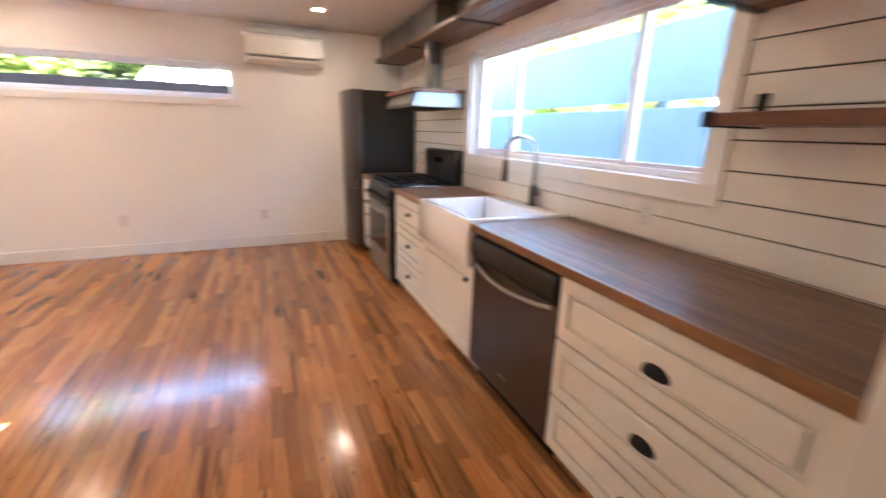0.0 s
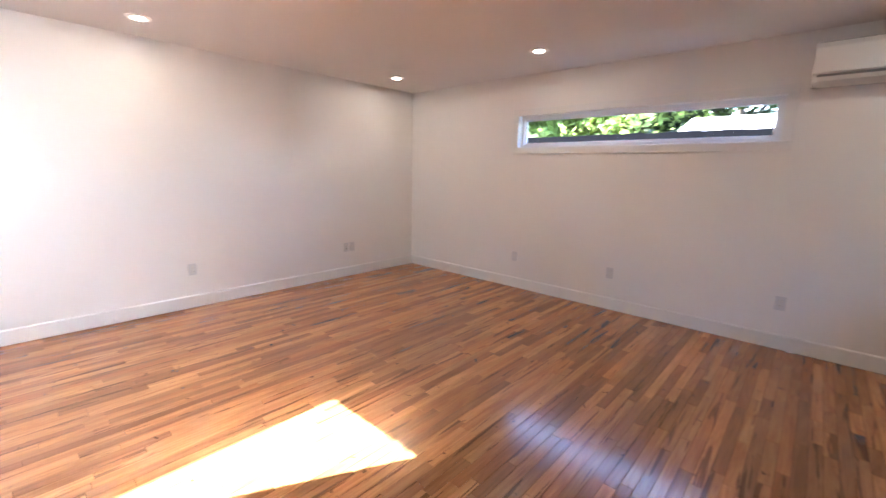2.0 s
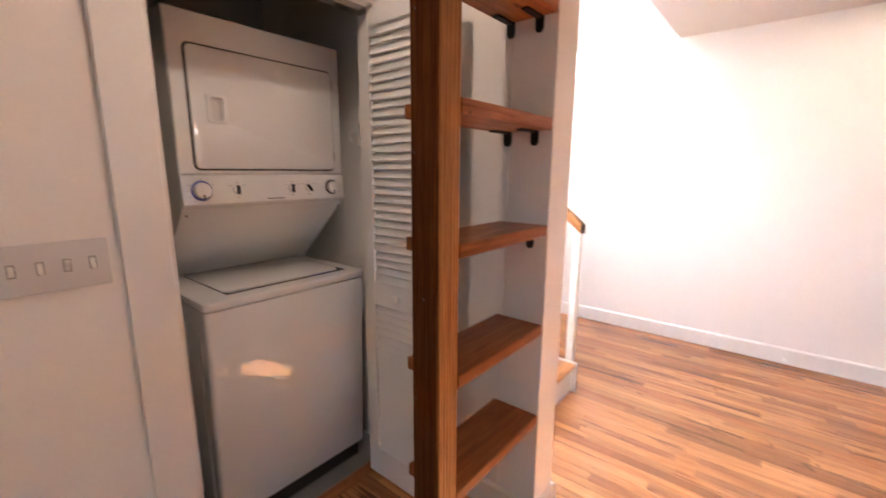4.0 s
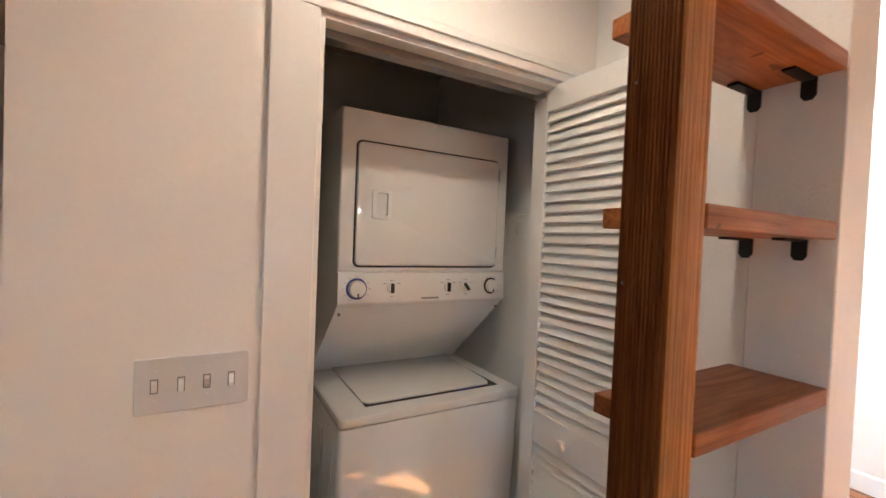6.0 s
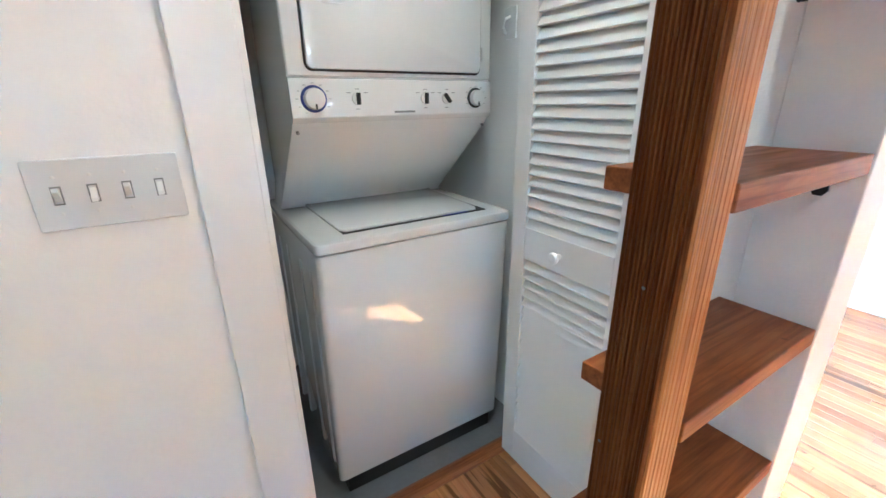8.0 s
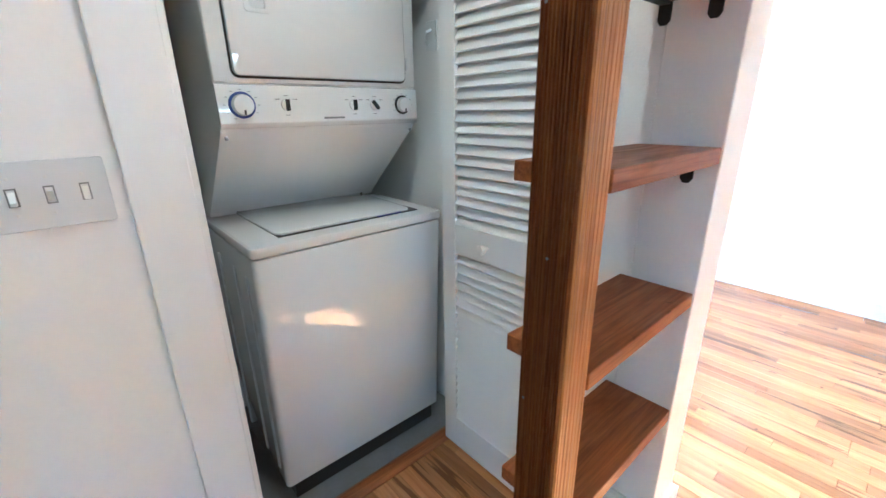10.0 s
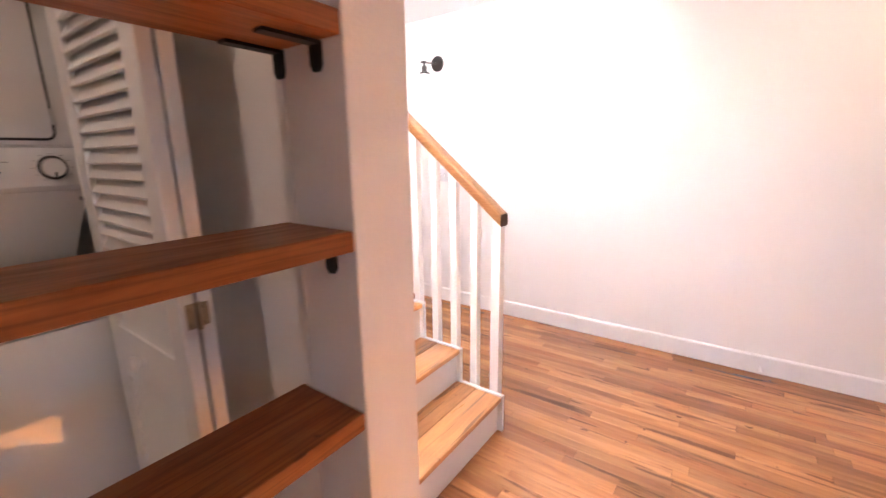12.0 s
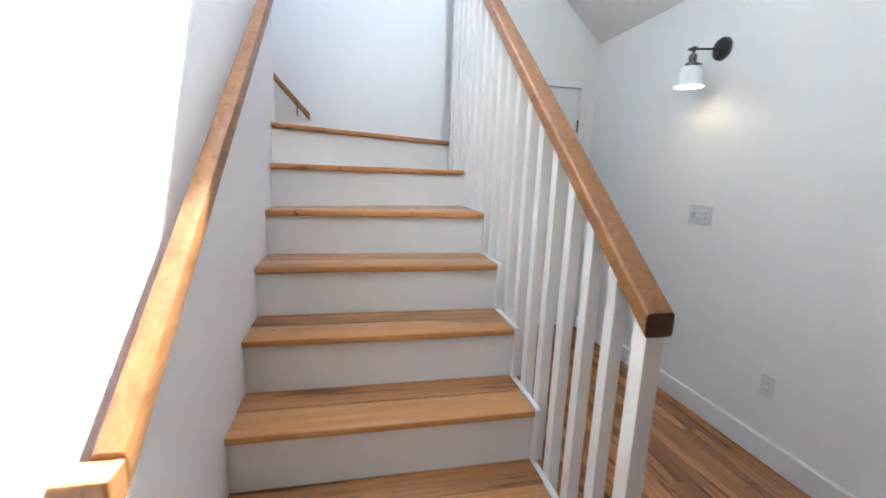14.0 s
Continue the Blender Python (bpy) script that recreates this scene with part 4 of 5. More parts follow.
def louver_leaf(parent, x0, x1, y0, y1, z0, z1):
    w = 0.064
    leaf = part("leaf", B((x0, x1, y0, y0 + w, z0, z1), (x0, x1, y1 - w, y1, z0, z1), (x0, x1, y0 + w, y1 - w, z1 - 0.08, z1), (x0, x1, y0 + w, y1 - w, 0.845, 0.952), (x0, x1, y0 + w, y1 - w, z0, z0 + 0.14)), TRIM, parent, "white louvred leaf", bevel=0.0025)
    xm = (x0 + x1) / 2
    ref = None
    for a, b in ((z0 + 0.14, 0.845), (0.952, z1 - 0.08)):
        n = round((b - a) / 0.0335)
        for k in range(n):
            z = a + (k + 0.5) * (b - a) / n
            if ref is None:
                bm = bmesh.new()
                prism(bm, [(xm - 0.012, z + 0.018), (xm - 0.007, z + 0.021), (xm + 0.012, z - 0.016), (xm + 0.007, z - 0.020)], "y", y0 + w - 0.004, y1 - w + 0.004)
                ref = part("slat", bm, TRIM, leaf)
                rz = z
            else:
                o = new("slat", ref.data)
                o.parent, o.location = leaf, (0, 0, z - rz)
    return leaf


bd = thing("bifold_door", (-1.66, 0.51, 0.0), "white louvred bifold closet door folded open", "door")
la = louver_leaf(bd, -1.657, -1.629, 0.285, 0.738, 0.012, 2.028)
lb = louver_leaf(bd, -1.691, -1.663, 0.285, 0.738, 0.012, 2.028)
bm = bmesh.new()
lathe(bm, (-1.629, 0.495, 0.898), (1, 0, 0), [(0.009, 0), (0.007, 0.01), (0.016, 0.018), (0.018, 0.025), (0.014, 0.031), (0.001, 0.033)], 18)
part("knob", bm, TRIM, la, "white round knob", smooth=True)
for z in (0.30, 1.055, 1.80):
    bm = B((-1.681, -1.6645, 0.7385, 0.7405, z - 0.024, z + 0.024), (-1.6555, -1.639, 0.7385, 0.7405, z - 0.026, z + 0.026))
    tube(bm, [(-1.66, 0.745, z - 0.028), (-1.66, 0.745, z + 0.028)], 0.0055, 10)
    hg = part("hinge", bm, BRASS, bd, "small aged brass hinge")
    for x in (-1.674, -1.646):
        for q in (-0.017, 0.017):
            bm = bmesh.new()
            lathe(bm, (x, 0.7405, z + q), (0, 1, 0), [(0.005, 0), (0.004, 0.002), (0.001, 0.0022)], 10)
            part("screw", bm, BRASS, hg)

WX0, WX1, WF = -1.702, -1.013, 0.19
ln = thing("laundry_centre", ((WX0 + WX1) / 2, -0.15, 0), "white stacked washer and dryer laundry centre in the closet", "washer dryer")
bm = bmesh.new()
prism(bm, rounded(WX0, WX1, -0.50, WF, 0.018, 4), "z", 0.075, 0.927)
for v in bm.verts:
    if v.co.y > 0.1:
        v.co.y -= (0.927 - v.co.z) * 0.040
part("washer_body", bm, ENAMEL, ln, bevel=0.004, smooth=True)
part("plinth", B((WX0 + 0.03, WX1 - 0.03, -0.46, WF - 0.05, 0.0, 0.076)), SLOT, ln, "dark recessed base")
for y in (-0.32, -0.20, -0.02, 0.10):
    part("side_rib", B((WX1 - 0.001, WX1 + 0.004, y, y + 0.02, 0.14, 0.86)), ENAMEL_SHADE, ln, bevel=0.002)
bm = bmesh.new()
prism(bm, rounded(WX0 - 0.003, WX1 + 0.003, -0.50, WF + 0.006, 0.022, 4), "z", 0.931, 0.963)
part("top_deck", bm, ENAMEL, ln, bevel=0.007, smooth=True)
bm = bmesh.new()
prism(bm, [(-1.640, -0.275), (-1.110, -0.275), (-1.110, 0.10), (-1.125, 0.125), (-1.600, 0.125), (-1.615, 0.10)], "z", 0.966, 0.974)
part("lid", bm, ENAMEL, ln, "white washer lid", bevel=0.003, smooth=True)
part("lid_gap", B((-1.637, -1.113, -0.272, 0.133, 0.9632, 0.9658)), SLOT, ln, "dark gap round the lid")
part("lid_label", B((-1.56, -1.46, 0.128, 0.1345, 0.966, 0.969)), BLUE_MARK, ln, "blue label strip on the lid edge")
for x in (-1.116, -1.634):
    part("lid_hinge", B((x - 0.004, x + 0.004, -0.285, -0.27, 0.964, 0.992)), SLOT, ln)
bm = bmesh.new()
prism(bm, [(0.063, 1.929), (0.063, 1.282), (0.052, 1.262), (-0.262, 0.985), (-0.28, 0.9635), (-0.50, 0.9635), (-0.50, 1.929)], "x", -1.694, -1.024)
part("dryer_body", bm, ENAMEL, ln, bevel=0.006, smooth=True)
part("fascia", B((-1.692, -1.026, 0.0635, 0.069, 1.396, 1.926)), ENAMEL, ln, bevel=0.003)
bm = bmesh.new()
prism(bm, [(0.0636, 1.393), (0.074, 1.390), (0.079, 1.29), (0.070, 1.276), (0.0636, 1.276)], "x", -1.6935, -1.0245)
cpn = part("control_panel", bm, ENAMEL, ln, bevel=0.002, smooth=True)
bm = bmesh.new()
ring(bm, rounded(-1.650, -1.072, 1.408, 1.827, 0.022), rounded(-1.644, -1.078, 1.414, 1.821, 0.017), "y", 0.0685, 0.0702)
part("door_gap", bm, SLOT, ln, "dark gap round the dryer door")
bm = bmesh.new()
ring(bm, rounded(-1.644, -1.078, 1.414, 1.821, 0.017), rounded(-1.184, -1.143, 1.582, 1.658, 0.007), "y", 0.0685, 0.080)
dd = part("dryer_door", bm, ENAMEL, ln, bevel=0.004, smooth=True)
bm = bmesh.new()
ring(bm, rounded(-1.197, -1.128, 1.571, 1.668, 0.010), rounded(-1.184, -1.143, 1.582, 1.658, 0.007), "y", 0.0795, 0.084)
part("handle_frame", bm, ENAMEL, dd, bevel=0.0015)
# back of the grip recess, greyed to stand in for its shade
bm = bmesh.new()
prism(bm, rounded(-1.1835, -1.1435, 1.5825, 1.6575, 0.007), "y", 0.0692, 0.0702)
part("handle_recess", bm, ENAMEL_SHADE, dd, "recessed grip with shade put into its grey colour")
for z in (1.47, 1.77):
    part("door_hinge", B((-1.652, -1.645, 0.069, 0.083, z - 0.02, z + 0.02)), ENAMEL_SHADE, dd)


def dial(x, z, r, ring_mat):
    bm = bmesh.new()
    lathe(bm, (x, 0.0765, z), (0, 1, 0.03), [(r * 1.22, -0.002), (r * 1.22, 0.003), (r * 1.12, 0.005), (r * 1.0, 0.005)], 30)
    g = part("dial_ring", bm, ring_mat, cpn, "dark dial ring", smooth=True)
    bm = bmesh.new()
    lathe(bm, (x, 0.0765, z), (0, 1, 0.03), [(r, 0.0), (r * 0.97, 0.016), (r * 0.90, 0.021), (0.001, 0.022)], 30)
    part("dial", bm, ENAMEL, cpn, "white round dial", smooth=True)
    part("pointer", B((x - 0.0025, x + 0.0025, 0.090, 0.0995, z - r * 0.9, z - r * 0.45)), SLOT, cpn)
    for k in range(10):
        a = radians(-60 + 30 * k)
        part("print_mark", B((x + r * 1.55 * math.cos(a) - 0.003, x + r * 1.55 * math.cos(a) + 0.003, 0.0765, 0.0788, z + r * 1.4 * math.sin(a) - 0.0008, z + r * 1.4 * math.sin(a) + 0.0008)), GREY_MARK, cpn)


dial(-1.0865, 1.338, 0.029, BLUE_MARK)
dial(-1.627, 1.338, 0.026, SLOT)
for x, tilt in ((-1.211, 0), (-1.434, 0), (-1.512, 40)):
    bm = bmesh.new()
    lathe(bm, (x, 0.0765, 1.338), (0, 1, 0.03), [(0.017, -0.001), (0.016, 0.005), (0.001, 0.0055)], 22)
    part("selector", bm, ENAMEL, cpn, smooth=True)
    bm = B((-0.0045, 0.0045, 0, 0.012, -0.016, 0.016))
    bmesh.ops.rotate(bm, verts=bm.verts, cent=(0, 0, 0), matrix=Matrix.Rotation(radians(tilt), 3, "Y"))
    bmesh.ops.translate(bm, verts=bm.verts, vec=(x, 0.081, 1.338))
    part("selector_grip", bm, SLOT, cpn, "dark selector grip", bevel=0.001)
    for u, v in ((-0.026, 0.016), (0.0, 0.026), (0.026, 0.016), (0.0, -0.028)):
        part("print_mark", B((x + u - 0.006, x + u + 0.006, 0.0765, 0.0788, 1.338 + v - 0.001, 1.338 + v + 0.001)), GREY_MARK, cpn)
part("maker_mark", B((-1.395, -1.325, 0.077, 0.0805, 1.297, 1.303)), GREY_MARK, cpn, "grey maker's mark bar")
for x in (-1.68, -1.04):
    bm = bmesh.new()
    lathe(bm, (x, 0.047, 1.250), (0, 0.6, -0.6), [(0.005, -0.003), (0.005, 0.004), (0.001, 0.005)], 12)
    part("screw", bm, STEEL, ln)
wp = thing("wall_hook", (STUB_E, 0.03, 1.56), "white plastic hook plate on the closet wall", "hook")
part("plate", B((STUB_E, STUB_E + 0.006, 0.005, 0.065, 1.53, 1.63)), PLASTIC, wp, bevel=0.002)
bm = bmesh.new()
tube(bm, [(STUB_E + 0.006, 0.035, 1.60), (STUB_E + 0.03, 0.035, 1.59), (STUB_E + 0.035, 0.035, 1.56), (STUB_E + 0.025, 0.035, 1.545)], 0.005, 8)
part("hook", bm, PLASTIC, wp)
single("vent_hose_box", B((-0.99, -0.80, -0.45, -0.25, 1.78, 1.90)), SLATE, "dark vent box behind the dryer", "vent", (-0.9, -0.35, 1.78), bevel=0.005)

# ---- wooden shelf unit between post and wall ----
bc = thing("shelf_unit", (-1.55, 0.95, 0), "reddish fir plank shelves fixed between a rough post and the wall", "shelf")
PX0, PX1, PY0, PY1 = -1.312, -1.232, 0.948, 1.037
bm = bmesh.new()
prism(bm, [(PX0, PY0), (PX1 - 0.006, PY0), (PX1 - 0.006, PY1 - 0.003), (PX1 - 0.009, PY1), *[(PX1 - 0.009 - 0.0115 * (k + d), PY1 - (0.0012 if d == 0.5 else 0)) for k in range(6) for d in (0.4, 0.5, 0.6)], (PX0, PY1)], "z", 0, H)
post = part("post", bm, FIR_Z_LIT, bc, "fir post, planed orange front lightened as if lit")
# the ribs are modelled; the face's shade is in its darker colour
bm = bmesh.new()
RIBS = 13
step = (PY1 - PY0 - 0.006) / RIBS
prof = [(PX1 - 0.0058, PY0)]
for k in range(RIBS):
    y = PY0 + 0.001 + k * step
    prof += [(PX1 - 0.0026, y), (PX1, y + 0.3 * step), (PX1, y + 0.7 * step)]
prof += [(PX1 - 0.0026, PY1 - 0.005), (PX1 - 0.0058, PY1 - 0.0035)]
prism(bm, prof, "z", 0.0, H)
part("ribbed_face", bm, FIR_RIB_SHADE, post, "face with rough vertical ribs, shade put into its dark colour")
rng = random.Random(5)
for k in range(7):
    bm = bmesh.new()
    z = 0.15 + 2.2 * k / 7 + 0.05 * rng.random()
    lathe(bm, (PX1 - 0.0005, PY0 + 0.012 + 0.065 * (k % 2) * rng.random(), z), (1, 0, 0), [(0.0028, 0), (0.0024, 0.001), (0.001, 0.0011)], 8)
    part("nail_head", bm, GALV, bc, "small nail head")
for z in (0.475, 0.832, 1.192, 1.545, 1.90):
    bm = bmesh.new()
    prism(bm, [(STUB_E, 0.85), (PX0 - 0.001, 0.85), (PX0 - 0.001, PY1 + 0.004), (STUB_E, PY1 + 0.004)], "z", z, z + 0.038)
    sh = part("shelf", bm, FIR, bc, "reddish fir plank", bevel=0.003)
    for y in (0.874, 0.979):
        bm = B((STUB_E + 0.005, STUB_E + 0.105, y - 0.012, y + 0.012, z - 0.006, z - 0.0005))
        prism(bm, [(y - 0.014, z - 0.0008), (y + 0.014, z - 0.0008), (y + 0.014, z - 0.038), (y + 0.007, z - 0.048), (y - 0.007, z - 0.048), (y - 0.014, z - 0.038)], "x", STUB_E, STUB_E + 0.006)
        part("bracket", bm, BLACK, sh, "black iron angle bracket")

# ---- stairs ----
NOSE = [(0.752, 0.192), (0.508, 0.378), (0.270, 0.580), (0.036, 0.784), (-0.195, 0.988), (-0.430, 1.188)]
XR, XL = -2.95, STUB_W
st = thing("staircase", ((XR + XL) / 2, 0.75, 0), "staircase with oak treads, white risers and white balusters", "stairs")


def tread(pts, z, label="", cut=0.55):
    """A tread glued up from a front board with a rounded nose and two boards behind it."""
    a0, a1, b1, b0 = [Vector(p) for p in pts]
    rows = [0.0, cut, cut + (1 - cut) * 0.55, 1.0]
    top = None
    for k in range(3):
        gap = 0.0 if k == 0 else 0.0006
        quad = [a0.lerp(b0, rows[k]), a1.lerp(b1, rows[k]), a1.lerp(b1, rows[k + 1]), a0.lerp(b0, rows[k + 1])]
        quad[0].y -= gap
        quad[1].y -= gap
        bm = bmesh.new()
        prism(bm, [tuple(q) for q in quad], "z", z - 0.026, z)
        if k == 0:
            top = part("tread", bm, TREAD, st, label, bevel=0.007, smooth=True)
        else:
            part("board", bm, TREAD_BACK, top, bevel=0.0008)
    return top


def riser(p0, p1, z0, z1):
    bm = bmesh.new()
    d = Vector((p1[0] - p0[0], p1[1] - p0[1], 0)).normalized()
    nrm = Vector((-d.y, d.x, 0)) * 0.014
    prism(bm, [p0, p1, (p1[0] - nrm.x, p1[1] - nrm.y), (p0[0] - nrm.x, p0[1] - nrm.y)], "z", z0, z1)
    return part("riser", bm, TRIM, st, bevel=0.0015)


prev = 0.0
for k, (y, z) in enumerate(NOSE):
    back = NOSE[k + 1][0] - 0.024 if k + 1 < len(NOSE) else None
    riser((XR, y - 0.022), (XL, y - 0.022), prev, z - 0.026)
    if back is not None:
        tread([(XR, y), (XL, y), (XL, back), (XR, back)], z)
    prev = z
# two turning steps and the landing
W1, W2 = ((XR, -0.83), (XL, -0.57)), ((XR, -1.265), (XL, -0.63))
tread([(XR, -0.430), (XL, -0.430), (XL, W1[1][1] - 0.024), (XR, W1[0][1] - 0.024)], 1.188)
riser((XR, W1[0][1] - 0.02), (XL, W1[1][1] - 0.02), 1.188, 1.362)
tread([W1[0], W1[1], (XL, W2[1][1] - 0.024), (XR, W2[0][1] - 0.024)], 1.388)
riser((XR, W2[0][1] - 0.02), (XL, W2[1][1] - 0.02), 1.388, 1.549)
bm = bmesh.new()
prism(bm, [W2[0], W2[1], (XL, -0.765), (STUB_E, -0.765), (STUB_E, -0.872), (-1.0, -0.872), (-1.0, -1.499), (XR, -1.499)], "z", 1.549, 1.575)
part("landing", bm, TREAD, st, "oak landing boards", bevel=0.007, smooth=True)
# closed side below the open edge; the balusters are fixed to its outer face
bm = bmesh.new()
side = [(0.755, 0.0)]
for k, (y, z) in enumerate(NOSE):
    nxt = NOSE[k + 1][0] if k + 1 < len(NOSE) else -0.83
    side += [(y + 0.003, z + 0.004), (nxt + 0.003, z + 0.004)]
side += [(-0.827, 1.392), (-1.262, 1.392), (-1.262, 1.579), (-1.499, 1.579), (-1.499, 0.0)]
prism(bm, side, "x", XR - 0.018, XR - 0.0005)
part("side_panel", bm, TRIM, st)


def step_height(y):
    z = 0.0
    for ny, nz in [*NOSE, (-0.83, 1.388), (-1.265, 1.575)]:
        if y < ny - 0.012:
            z = nz
    return z


def rail_height(y):
    return 1.052 + (0.70 - y) * 0.838


XB = -2.994
ys = [0.695 - 0.1195 * k for k in range(18)]
for y in ys:
    z0 = 0.0 if y > 0.55 else max(step_height(y) - 0.22, 0.0)
    bm = bmesh.new()
    w = 0.023 if y > 0.69 else 0.019
    x0, x1, ya, yb = XR - 0.0185 - 2 * w, XR - 0.0185, y - w, y + w
    v = box(bm, x0, x1, ya, yb, z0, 1)
    for i in (4, 5):
        v[i].co.z = rail_height(ya) + 0.008
    for i in (6, 7):
        v[i].co.z = rail_height(yb) + 0.008
    part("baluster", bm, TRIM, st, bevel=0.002)
bm = bmesh.new()
ya, yb = 0.722, -1.46
prism(bm, rounded(XB - 0.036, XB + 0.036, 0.0, 0.058, 0.010, 3), "y", yb, ya)
for v in bm.verts:
    v.co.z += rail_height(v.co.y)
hr = part("handrail", bm, RAIL, st, "square oak handrail with eased edges", smooth=True)
bm = bmesh.new()
prism(bm, rounded(XB - 0.0345, XB + 0.0345, 0.0015, 0.0565, 0.009, 3), "y", ya - 0.001, ya + 0.0012)
for v in bm.verts:
    v.co.z += rail_height(v.co.y)
part("end_cap", bm, END_GRAIN, hr, "dark end grain")

# wall handrail beside the stairs
wr = thing("wall_handrail", (STUB_W, 0.3, 1.0), "oak wall handrail with a returned end on metal brackets", "handrail")
XH = STUB_W - 0.050


def HR(y):
    return 0.898 + (0.90 - y) * 0.845


bm = bmesh.new()
prism(bm, rounded(XH - 0.022, XH + 0.022, 0.0, 0.062, 0.008, 2), "y", -0.72, 0.876)
for v in bm.verts:
    v.co.z += HR(v.co.y)
part("rail", bm, RAIL, wr, "pale oak rail", smooth=True)
bm = bmesh.new()
box(bm, XH - 0.022, STUB_W - 0.002, 0.8765, 0.925, 0.915, 0.972)
part("return_end", bm, RAIL, wr, "pale oak return block", bevel=0.005)
for y in (0.80, -0.11, -0.68):
    z = HR(y)
    bm = bmesh.new()
    tube(bm, [(STUB_W, y, z - 0.06), (STUB_W - 0.03, y, z - 0.06), (XH + 0.002, y, z - 0.04), (XH, y, z + 0.012)], 0.006, 10)
    lathe(bm, (STUB_W, y, z - 0.06), (-1, 0, 0), [(0.026, 0), (0.026, 0.004), (0.012, 0.009), (0.006, 0.01)], 18)
    part("bracket", bm, CHROME, wr, "brushed metal bracket", smooth=True)
ur = thing("landing_handrail", (-1.9, -1.5, 1.75), "short oak handrail on the landing wall", "handrail")
bm = bmesh.new()
prism(bm, rounded(-1.455, -1.411, 0.0, 0.05, 0.008, 2), "x", -2.06, -1.1)
for v in bm.verts:
    v.co.z += 1.665 + (v.co.x + 2.06) * 1.1
part("rail", bm, RAIL, ur, smooth=True)
for x in (-1.98, -1.3):
    z = 1.665 + (x + 2.06) * 1.1
    bm = bmesh.new()
    tube(bm, [(x, -1.5, z - 0.05), (x, -1.44, z - 0.05), (x, -1.433, z + 0.01)], 0.006, 8)
    part("bracket", bm, CHROME, ur)

# ---- flush door in the south wall ----
d1 = thing("door_1", ((SDOOR[0] + SDOOR[1]) / 2, -1.9, 0), "closed flush white door with a black hinge", "door")
d1["kind"] = "structure"
part("leaf", B((SDOOR[0] + 0.004, SDOOR[1] - 0.004, -1.945, -1.905, 0.008, 2.105)), TRIM, d1, bevel=0.002)
part("rebate", B((SDOOR[0] - 0.0, SDOOR[1], -1.99, -1.946, 0, 2.11)), SLOT, d1)
for x0, x1, z0, z1 in ((SDOOR[0] - 0.07, SDOOR[0], 0, 2.18), (SDOOR[1], SDOOR[1] + 0.07, 0, 2.18), (SDOOR[0], SDOOR[1], 2.11, 2.18)):
    part("casing", B((x0, x1, -1.9, -1.886, z0, z1)), TRIM, d1, bevel=0.002)
for z in (0.25, 1.05, 1.80):
    bm = bmesh.new()
    tube(bm, [(SDOOR[0] + 0.004, -1.899, z - 0.05), (SDOOR[0] + 0.004, -1.899, z + 0.05)], 0.008, 10)
    part("hinge", bm, BLACK, d1, "black hinge knuckle")

# ---- wall sconce ----
SX, SY, SZ = XW, -0.632, 2.104
sc = thing("wall_sconce", (SX, SY, SZ), "dark metal wall sconce with a white glass shade, lit", "wall lamp")
bm = bmesh.new()
lathe(bm, (SX, SY, SZ), (1, 0, 0), [(0.062, 0), (0.062, 0.010), (0.058, 0.016), (0.001, 0.018)], 30)
part("backplate", bm, GUNMETAL, sc, smooth=True)
bm = bmesh.new()
tube(bm, [(SX + 0.016, SY, SZ), (SX + 0.10, SY, SZ - 0.009), (SX + 0.185, SY, SZ - 0.018)], 0.0055, 10)
part("arm", bm, GUNMETAL, sc, smooth=True)
AX, AZ = SX + 0.188, SZ - 0.018
bm = bmesh.new()
tube(bm, [(AX + 0.008, SY - 0.026, AZ + 0.004), (AX, SY + 0.016, AZ + 0.001)], [0.008, 0.010], 12)
lathe(bm, (AX, SY, AZ + 0.012), (0, 0, -1), [(0.001, -0.002), (0.010, 0.0), (0.012, 0.010), (0.009, 0.020), (0.009, 0.036), (0.020, 0.042), (0.020, 0.085), (0.001, 0.087)], 22)
part("swivel_socket", bm, GUNMETAL, sc, smooth=True)
bm = bmesh.new()
lathe(bm, (AX, SY, AZ - 0.074), (0, 0, -1), [(0.022, -0.004), (0.034, 0.0), (0.034, 0.011), (0.024, 0.013)], 22)
for a in (0.4, 2.5, 4.6):
    tube(bm, [(AX + 0.032 * math.cos(a), SY + 0.032 * math.sin(a), AZ - 0.079), (AX + 0.047 * math.cos(a), SY + 0.047 * math.sin(a), AZ - 0.079)], 0.004, 8)
part("shade_collar", bm, GUNMETAL, sc, "dark collar with thumb screws", smooth=True)
bm = bmesh.new()
lathe(bm, (AX, SY, AZ - 0.086), (0, 0, -1), [(0.024, 0.0), (0.044, 0.006), (0.057, 0.022), (0.062, 0.050), (0.064, 0.085), (0.074, 0.104), (0.076, 0.112), (0.073, 0.112), (0.061, 0.088), (0.059, 0.050), (0.054, 0.024), (0.042, 0.010), (0.022, 0.004)], 30)
part("shade", bm, OPAL, sc, "white glass bell shade", smooth=True)
bm = bmesh.new()
lathe(bm, (AX, SY, AZ - 0.095), (0, 0, -1), [(0.012, 0), (0.026, 0.03), (0.030, 0.055), (0.022, 0.080), (0.001, 0.090)], 16)
part("bulb", bm, BULB, sc, "glowing warm bulb", smooth=True)

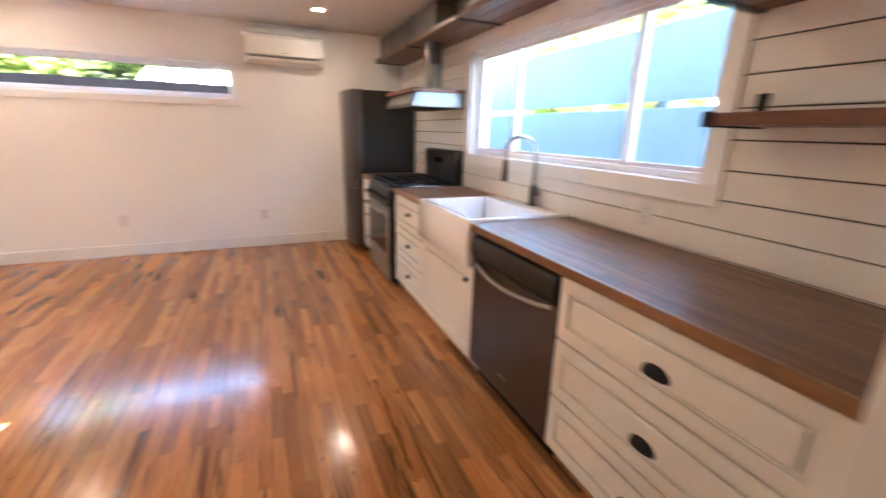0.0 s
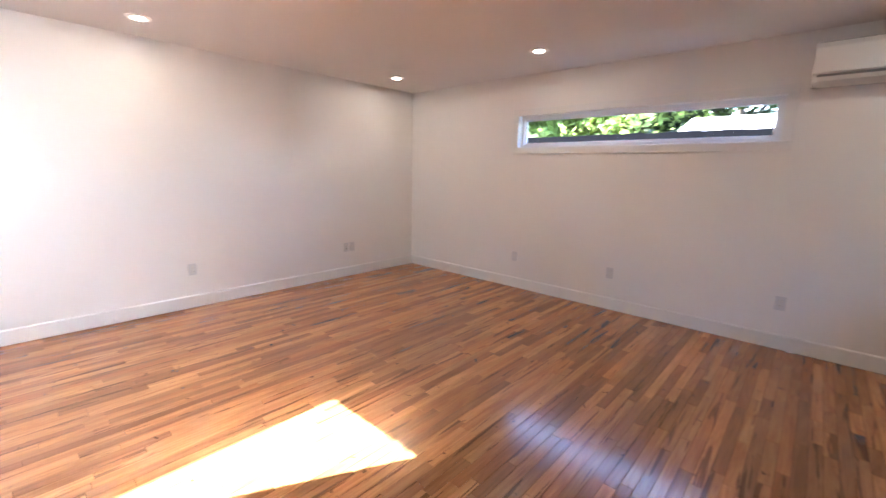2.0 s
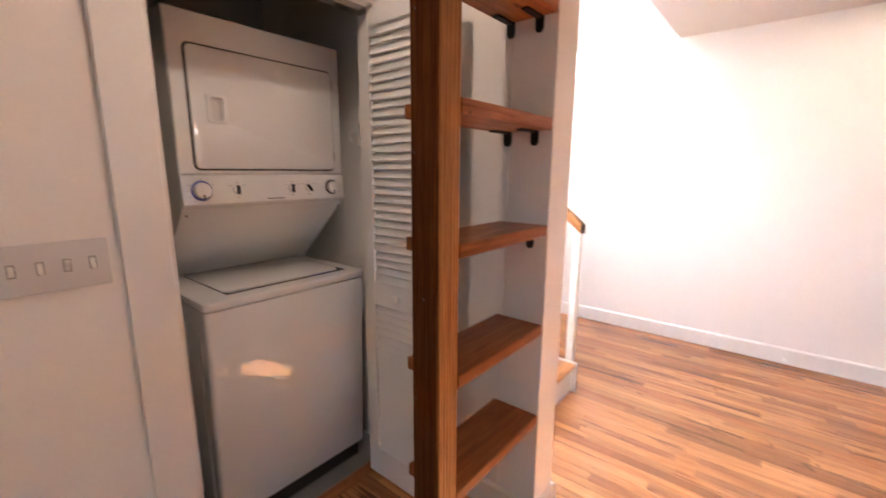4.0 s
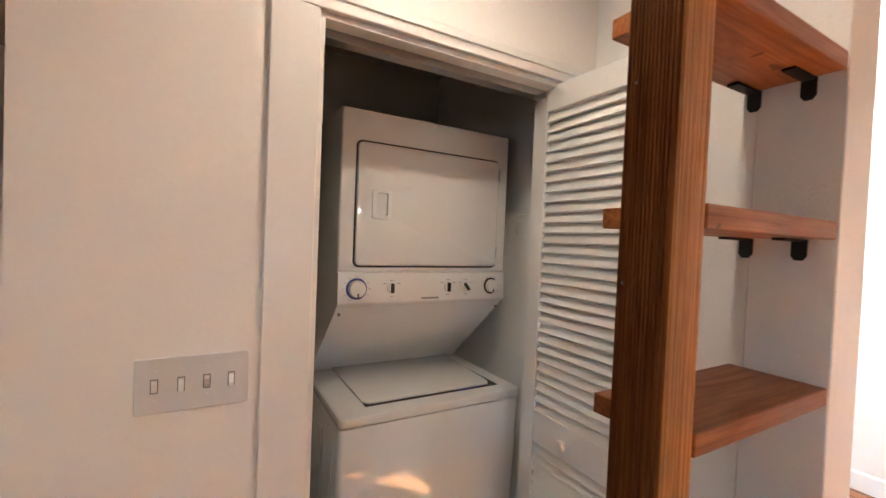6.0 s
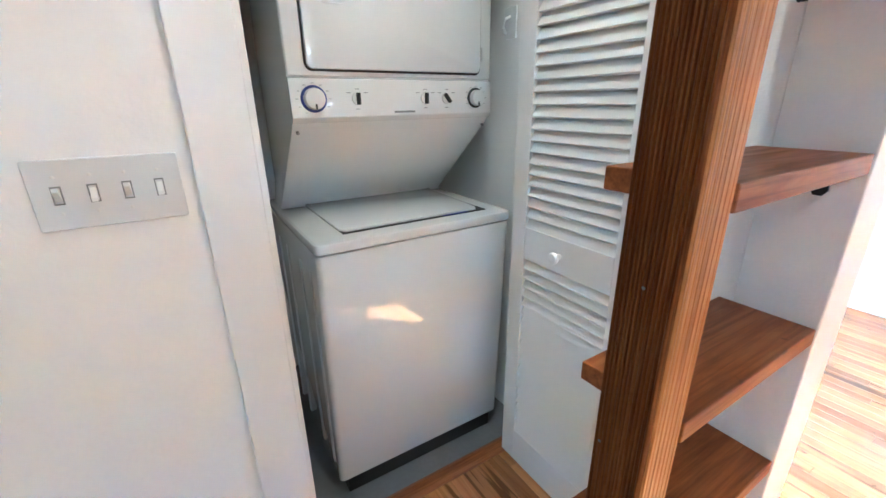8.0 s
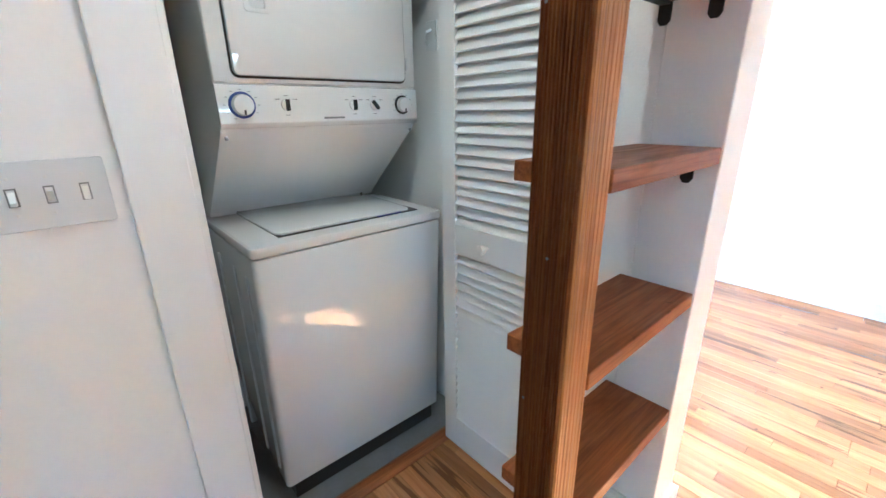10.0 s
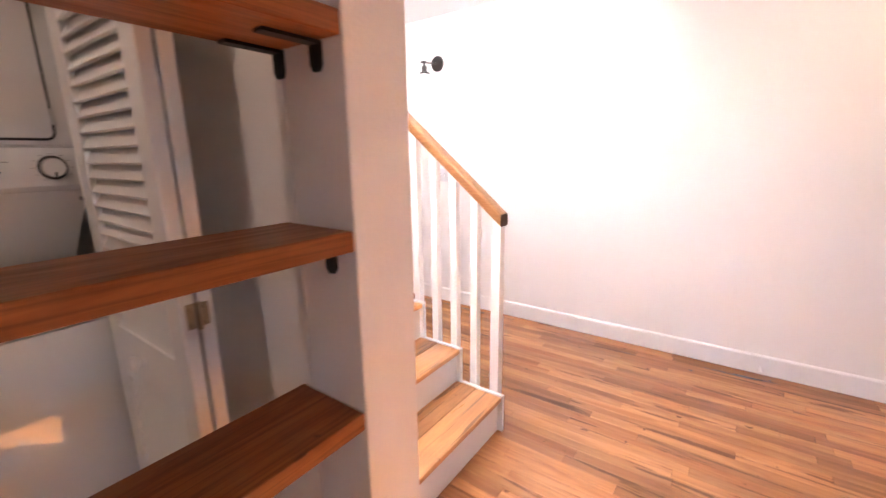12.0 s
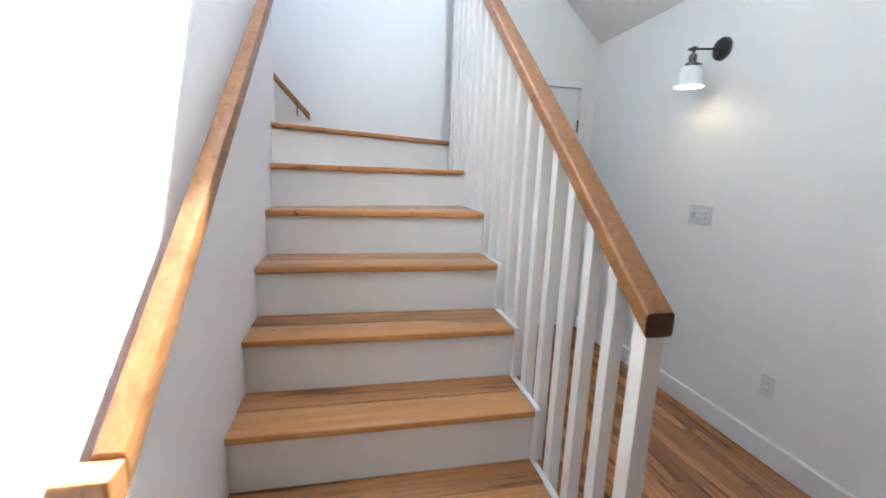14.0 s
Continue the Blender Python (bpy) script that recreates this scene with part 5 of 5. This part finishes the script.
# ---- shiplap boards of the kitchen wall ----
PITCH, Z0 = 0.1155, 0.912
y0, y1, z0, z1 = KWIN[0] - 0.05, KWIN[1] + 0.05, KWIN[2] - 0.05, KWIN[3] + 0.05
# added sheet behind the boards, its dark colour is the joints' shade
bm = B((XE + 0.0165, XE + 0.0182, 0.446, y0, 0.8, H), (XE + 0.0165, XE + 0.0182, y1, 5.39, 0.8, H), (XE + 0.0165, XE + 0.0182, y0, y1, 0.8, z0), (XE + 0.0165, XE + 0.0182, y0, y1, z1, H))
structure("shiplap_joint_shade", bm, JOINT_SHADE, "dark sheet standing in for shade in the shiplap joints", "wall")
k = -1
while Z0 + k * PITCH < H - 0.01:
    z0, z1 = Z0 + k * PITCH + 0.0032, min(Z0 + (k + 1) * PITCH - 0.0032, H)
    lo, hi = KWIN[2] - 0.085, KWIN[3] + 0.085
    runs = [(0.446, 5.39)]
    if z1 > lo and z0 < hi:
        runs = [(0.446, KWIN[0] - 0.085), (KWIN[1] + 0.085, 5.39)]
        if z0 < lo - 0.01:
            part("board", B((XE, XE + 0.0178, KWIN[0] - 0.085, KWIN[1] + 0.085, z0, lo - 0.001)), SHIP, wall_east, bevel=0.001)
        if z1 > hi + 0.01:
            part("board", B((XE, XE + 0.0178, KWIN[0] - 0.085, KWIN[1] + 0.085, hi + 0.001, z1)), SHIP, wall_east, bevel=0.001)
    for y0, y1 in runs:
        part("board", B((XE, XE + 0.0178, y0, y1, z0, z1)), SHIP, wall_east, bevel=0.001)
    k += 1

# ---- floor strips ----
STRIP, rng = 0.0572, random.Random(11)
LENGTHS = [0.28, 0.42, 0.58, 0.76, 0.98, 1.25]


def strip_shape(length, w):
    e, g = 0.0012, 0.0004
    a, b = w / 2 - g, length / 2 - g
    v = [(-a, -b, -0.018), (a, -b, -0.018), (a, b, -0.018), (-a, b, -0.018), (-a, -b, -e), (a, -b, -e), (a, b, -e), (-a, b, -e), (-a + e, -b + e, 0), (a - e, -b + e, 0), (a - e, b - e, 0), (-a + e, b - e, 0)]
    f = [(8, 9, 10, 11)] + [(i, (i + 1) % 4, 4 + (i + 1) % 4, 4 + i) for i in range(4)] + [(4 + i, 4 + (i + 1) % 4, 8 + (i + 1) % 4, 8 + i) for i in range(4)]
    return v, f


SHAPES = {}
for L in LENGTHS:
    me = bpy.data.meshes.new("strip")
    v, f = strip_shape(L, STRIP)
    me.from_pydata(v, [], f)
    me.materials.append(FLOOR_A)
    SHAPES[L] = me
rest_v, rest_f, near = [], [], 0
x = XW + STRIP / 2
while x < XE:
    y = -2.0 - rng.random() * 0.8
    while y < YN:
        L = rng.choice(LENGTHS)
        a, b = max(y, -2.0), min(y + L, YN)
        c = (a + b) / 2
        in_closet = STUB_E < x < -0.70 and -0.8 < c and a < 0.245
        if in_closet and b > 0.245:
            a = 0.245
        elif in_closet:
            b = a
        if b - a > 0.03:
            mid = (a + b) / 2
            if near < 300 and abs(b - a - L) < 1e-6 and -2.75 < x < 0.75 and 1.15 < mid < 3.75:
                o = new("strip", SHAPES[L])
                o.parent, o.location = floor, (x, mid, 0)
                o.rotation_euler = (rng.uniform(-0.0008, 0.0008), rng.uniform(-0.006, 0.006), 0)
                near += 1
            else:
                v, f = strip_shape(b - a, STRIP)
                i = len(rest_v)
                tilt = rng.uniform(-0.006, 0.006)
                rest_v += [(p[0] + x, p[1] + mid, p[2] + tilt * p[0]) for p in v]
                rest_f += [tuple(j + i for j in q) for q in f]
        y += L
    x += STRIP
me = bpy.data.meshes.new("floor_strips")
me.from_pydata(rest_v, [], rest_f)
me.materials.append(FLOOR_B)
o = new("floor_strips", me)
o.parent = floor
tagged(o, kind="stuff")
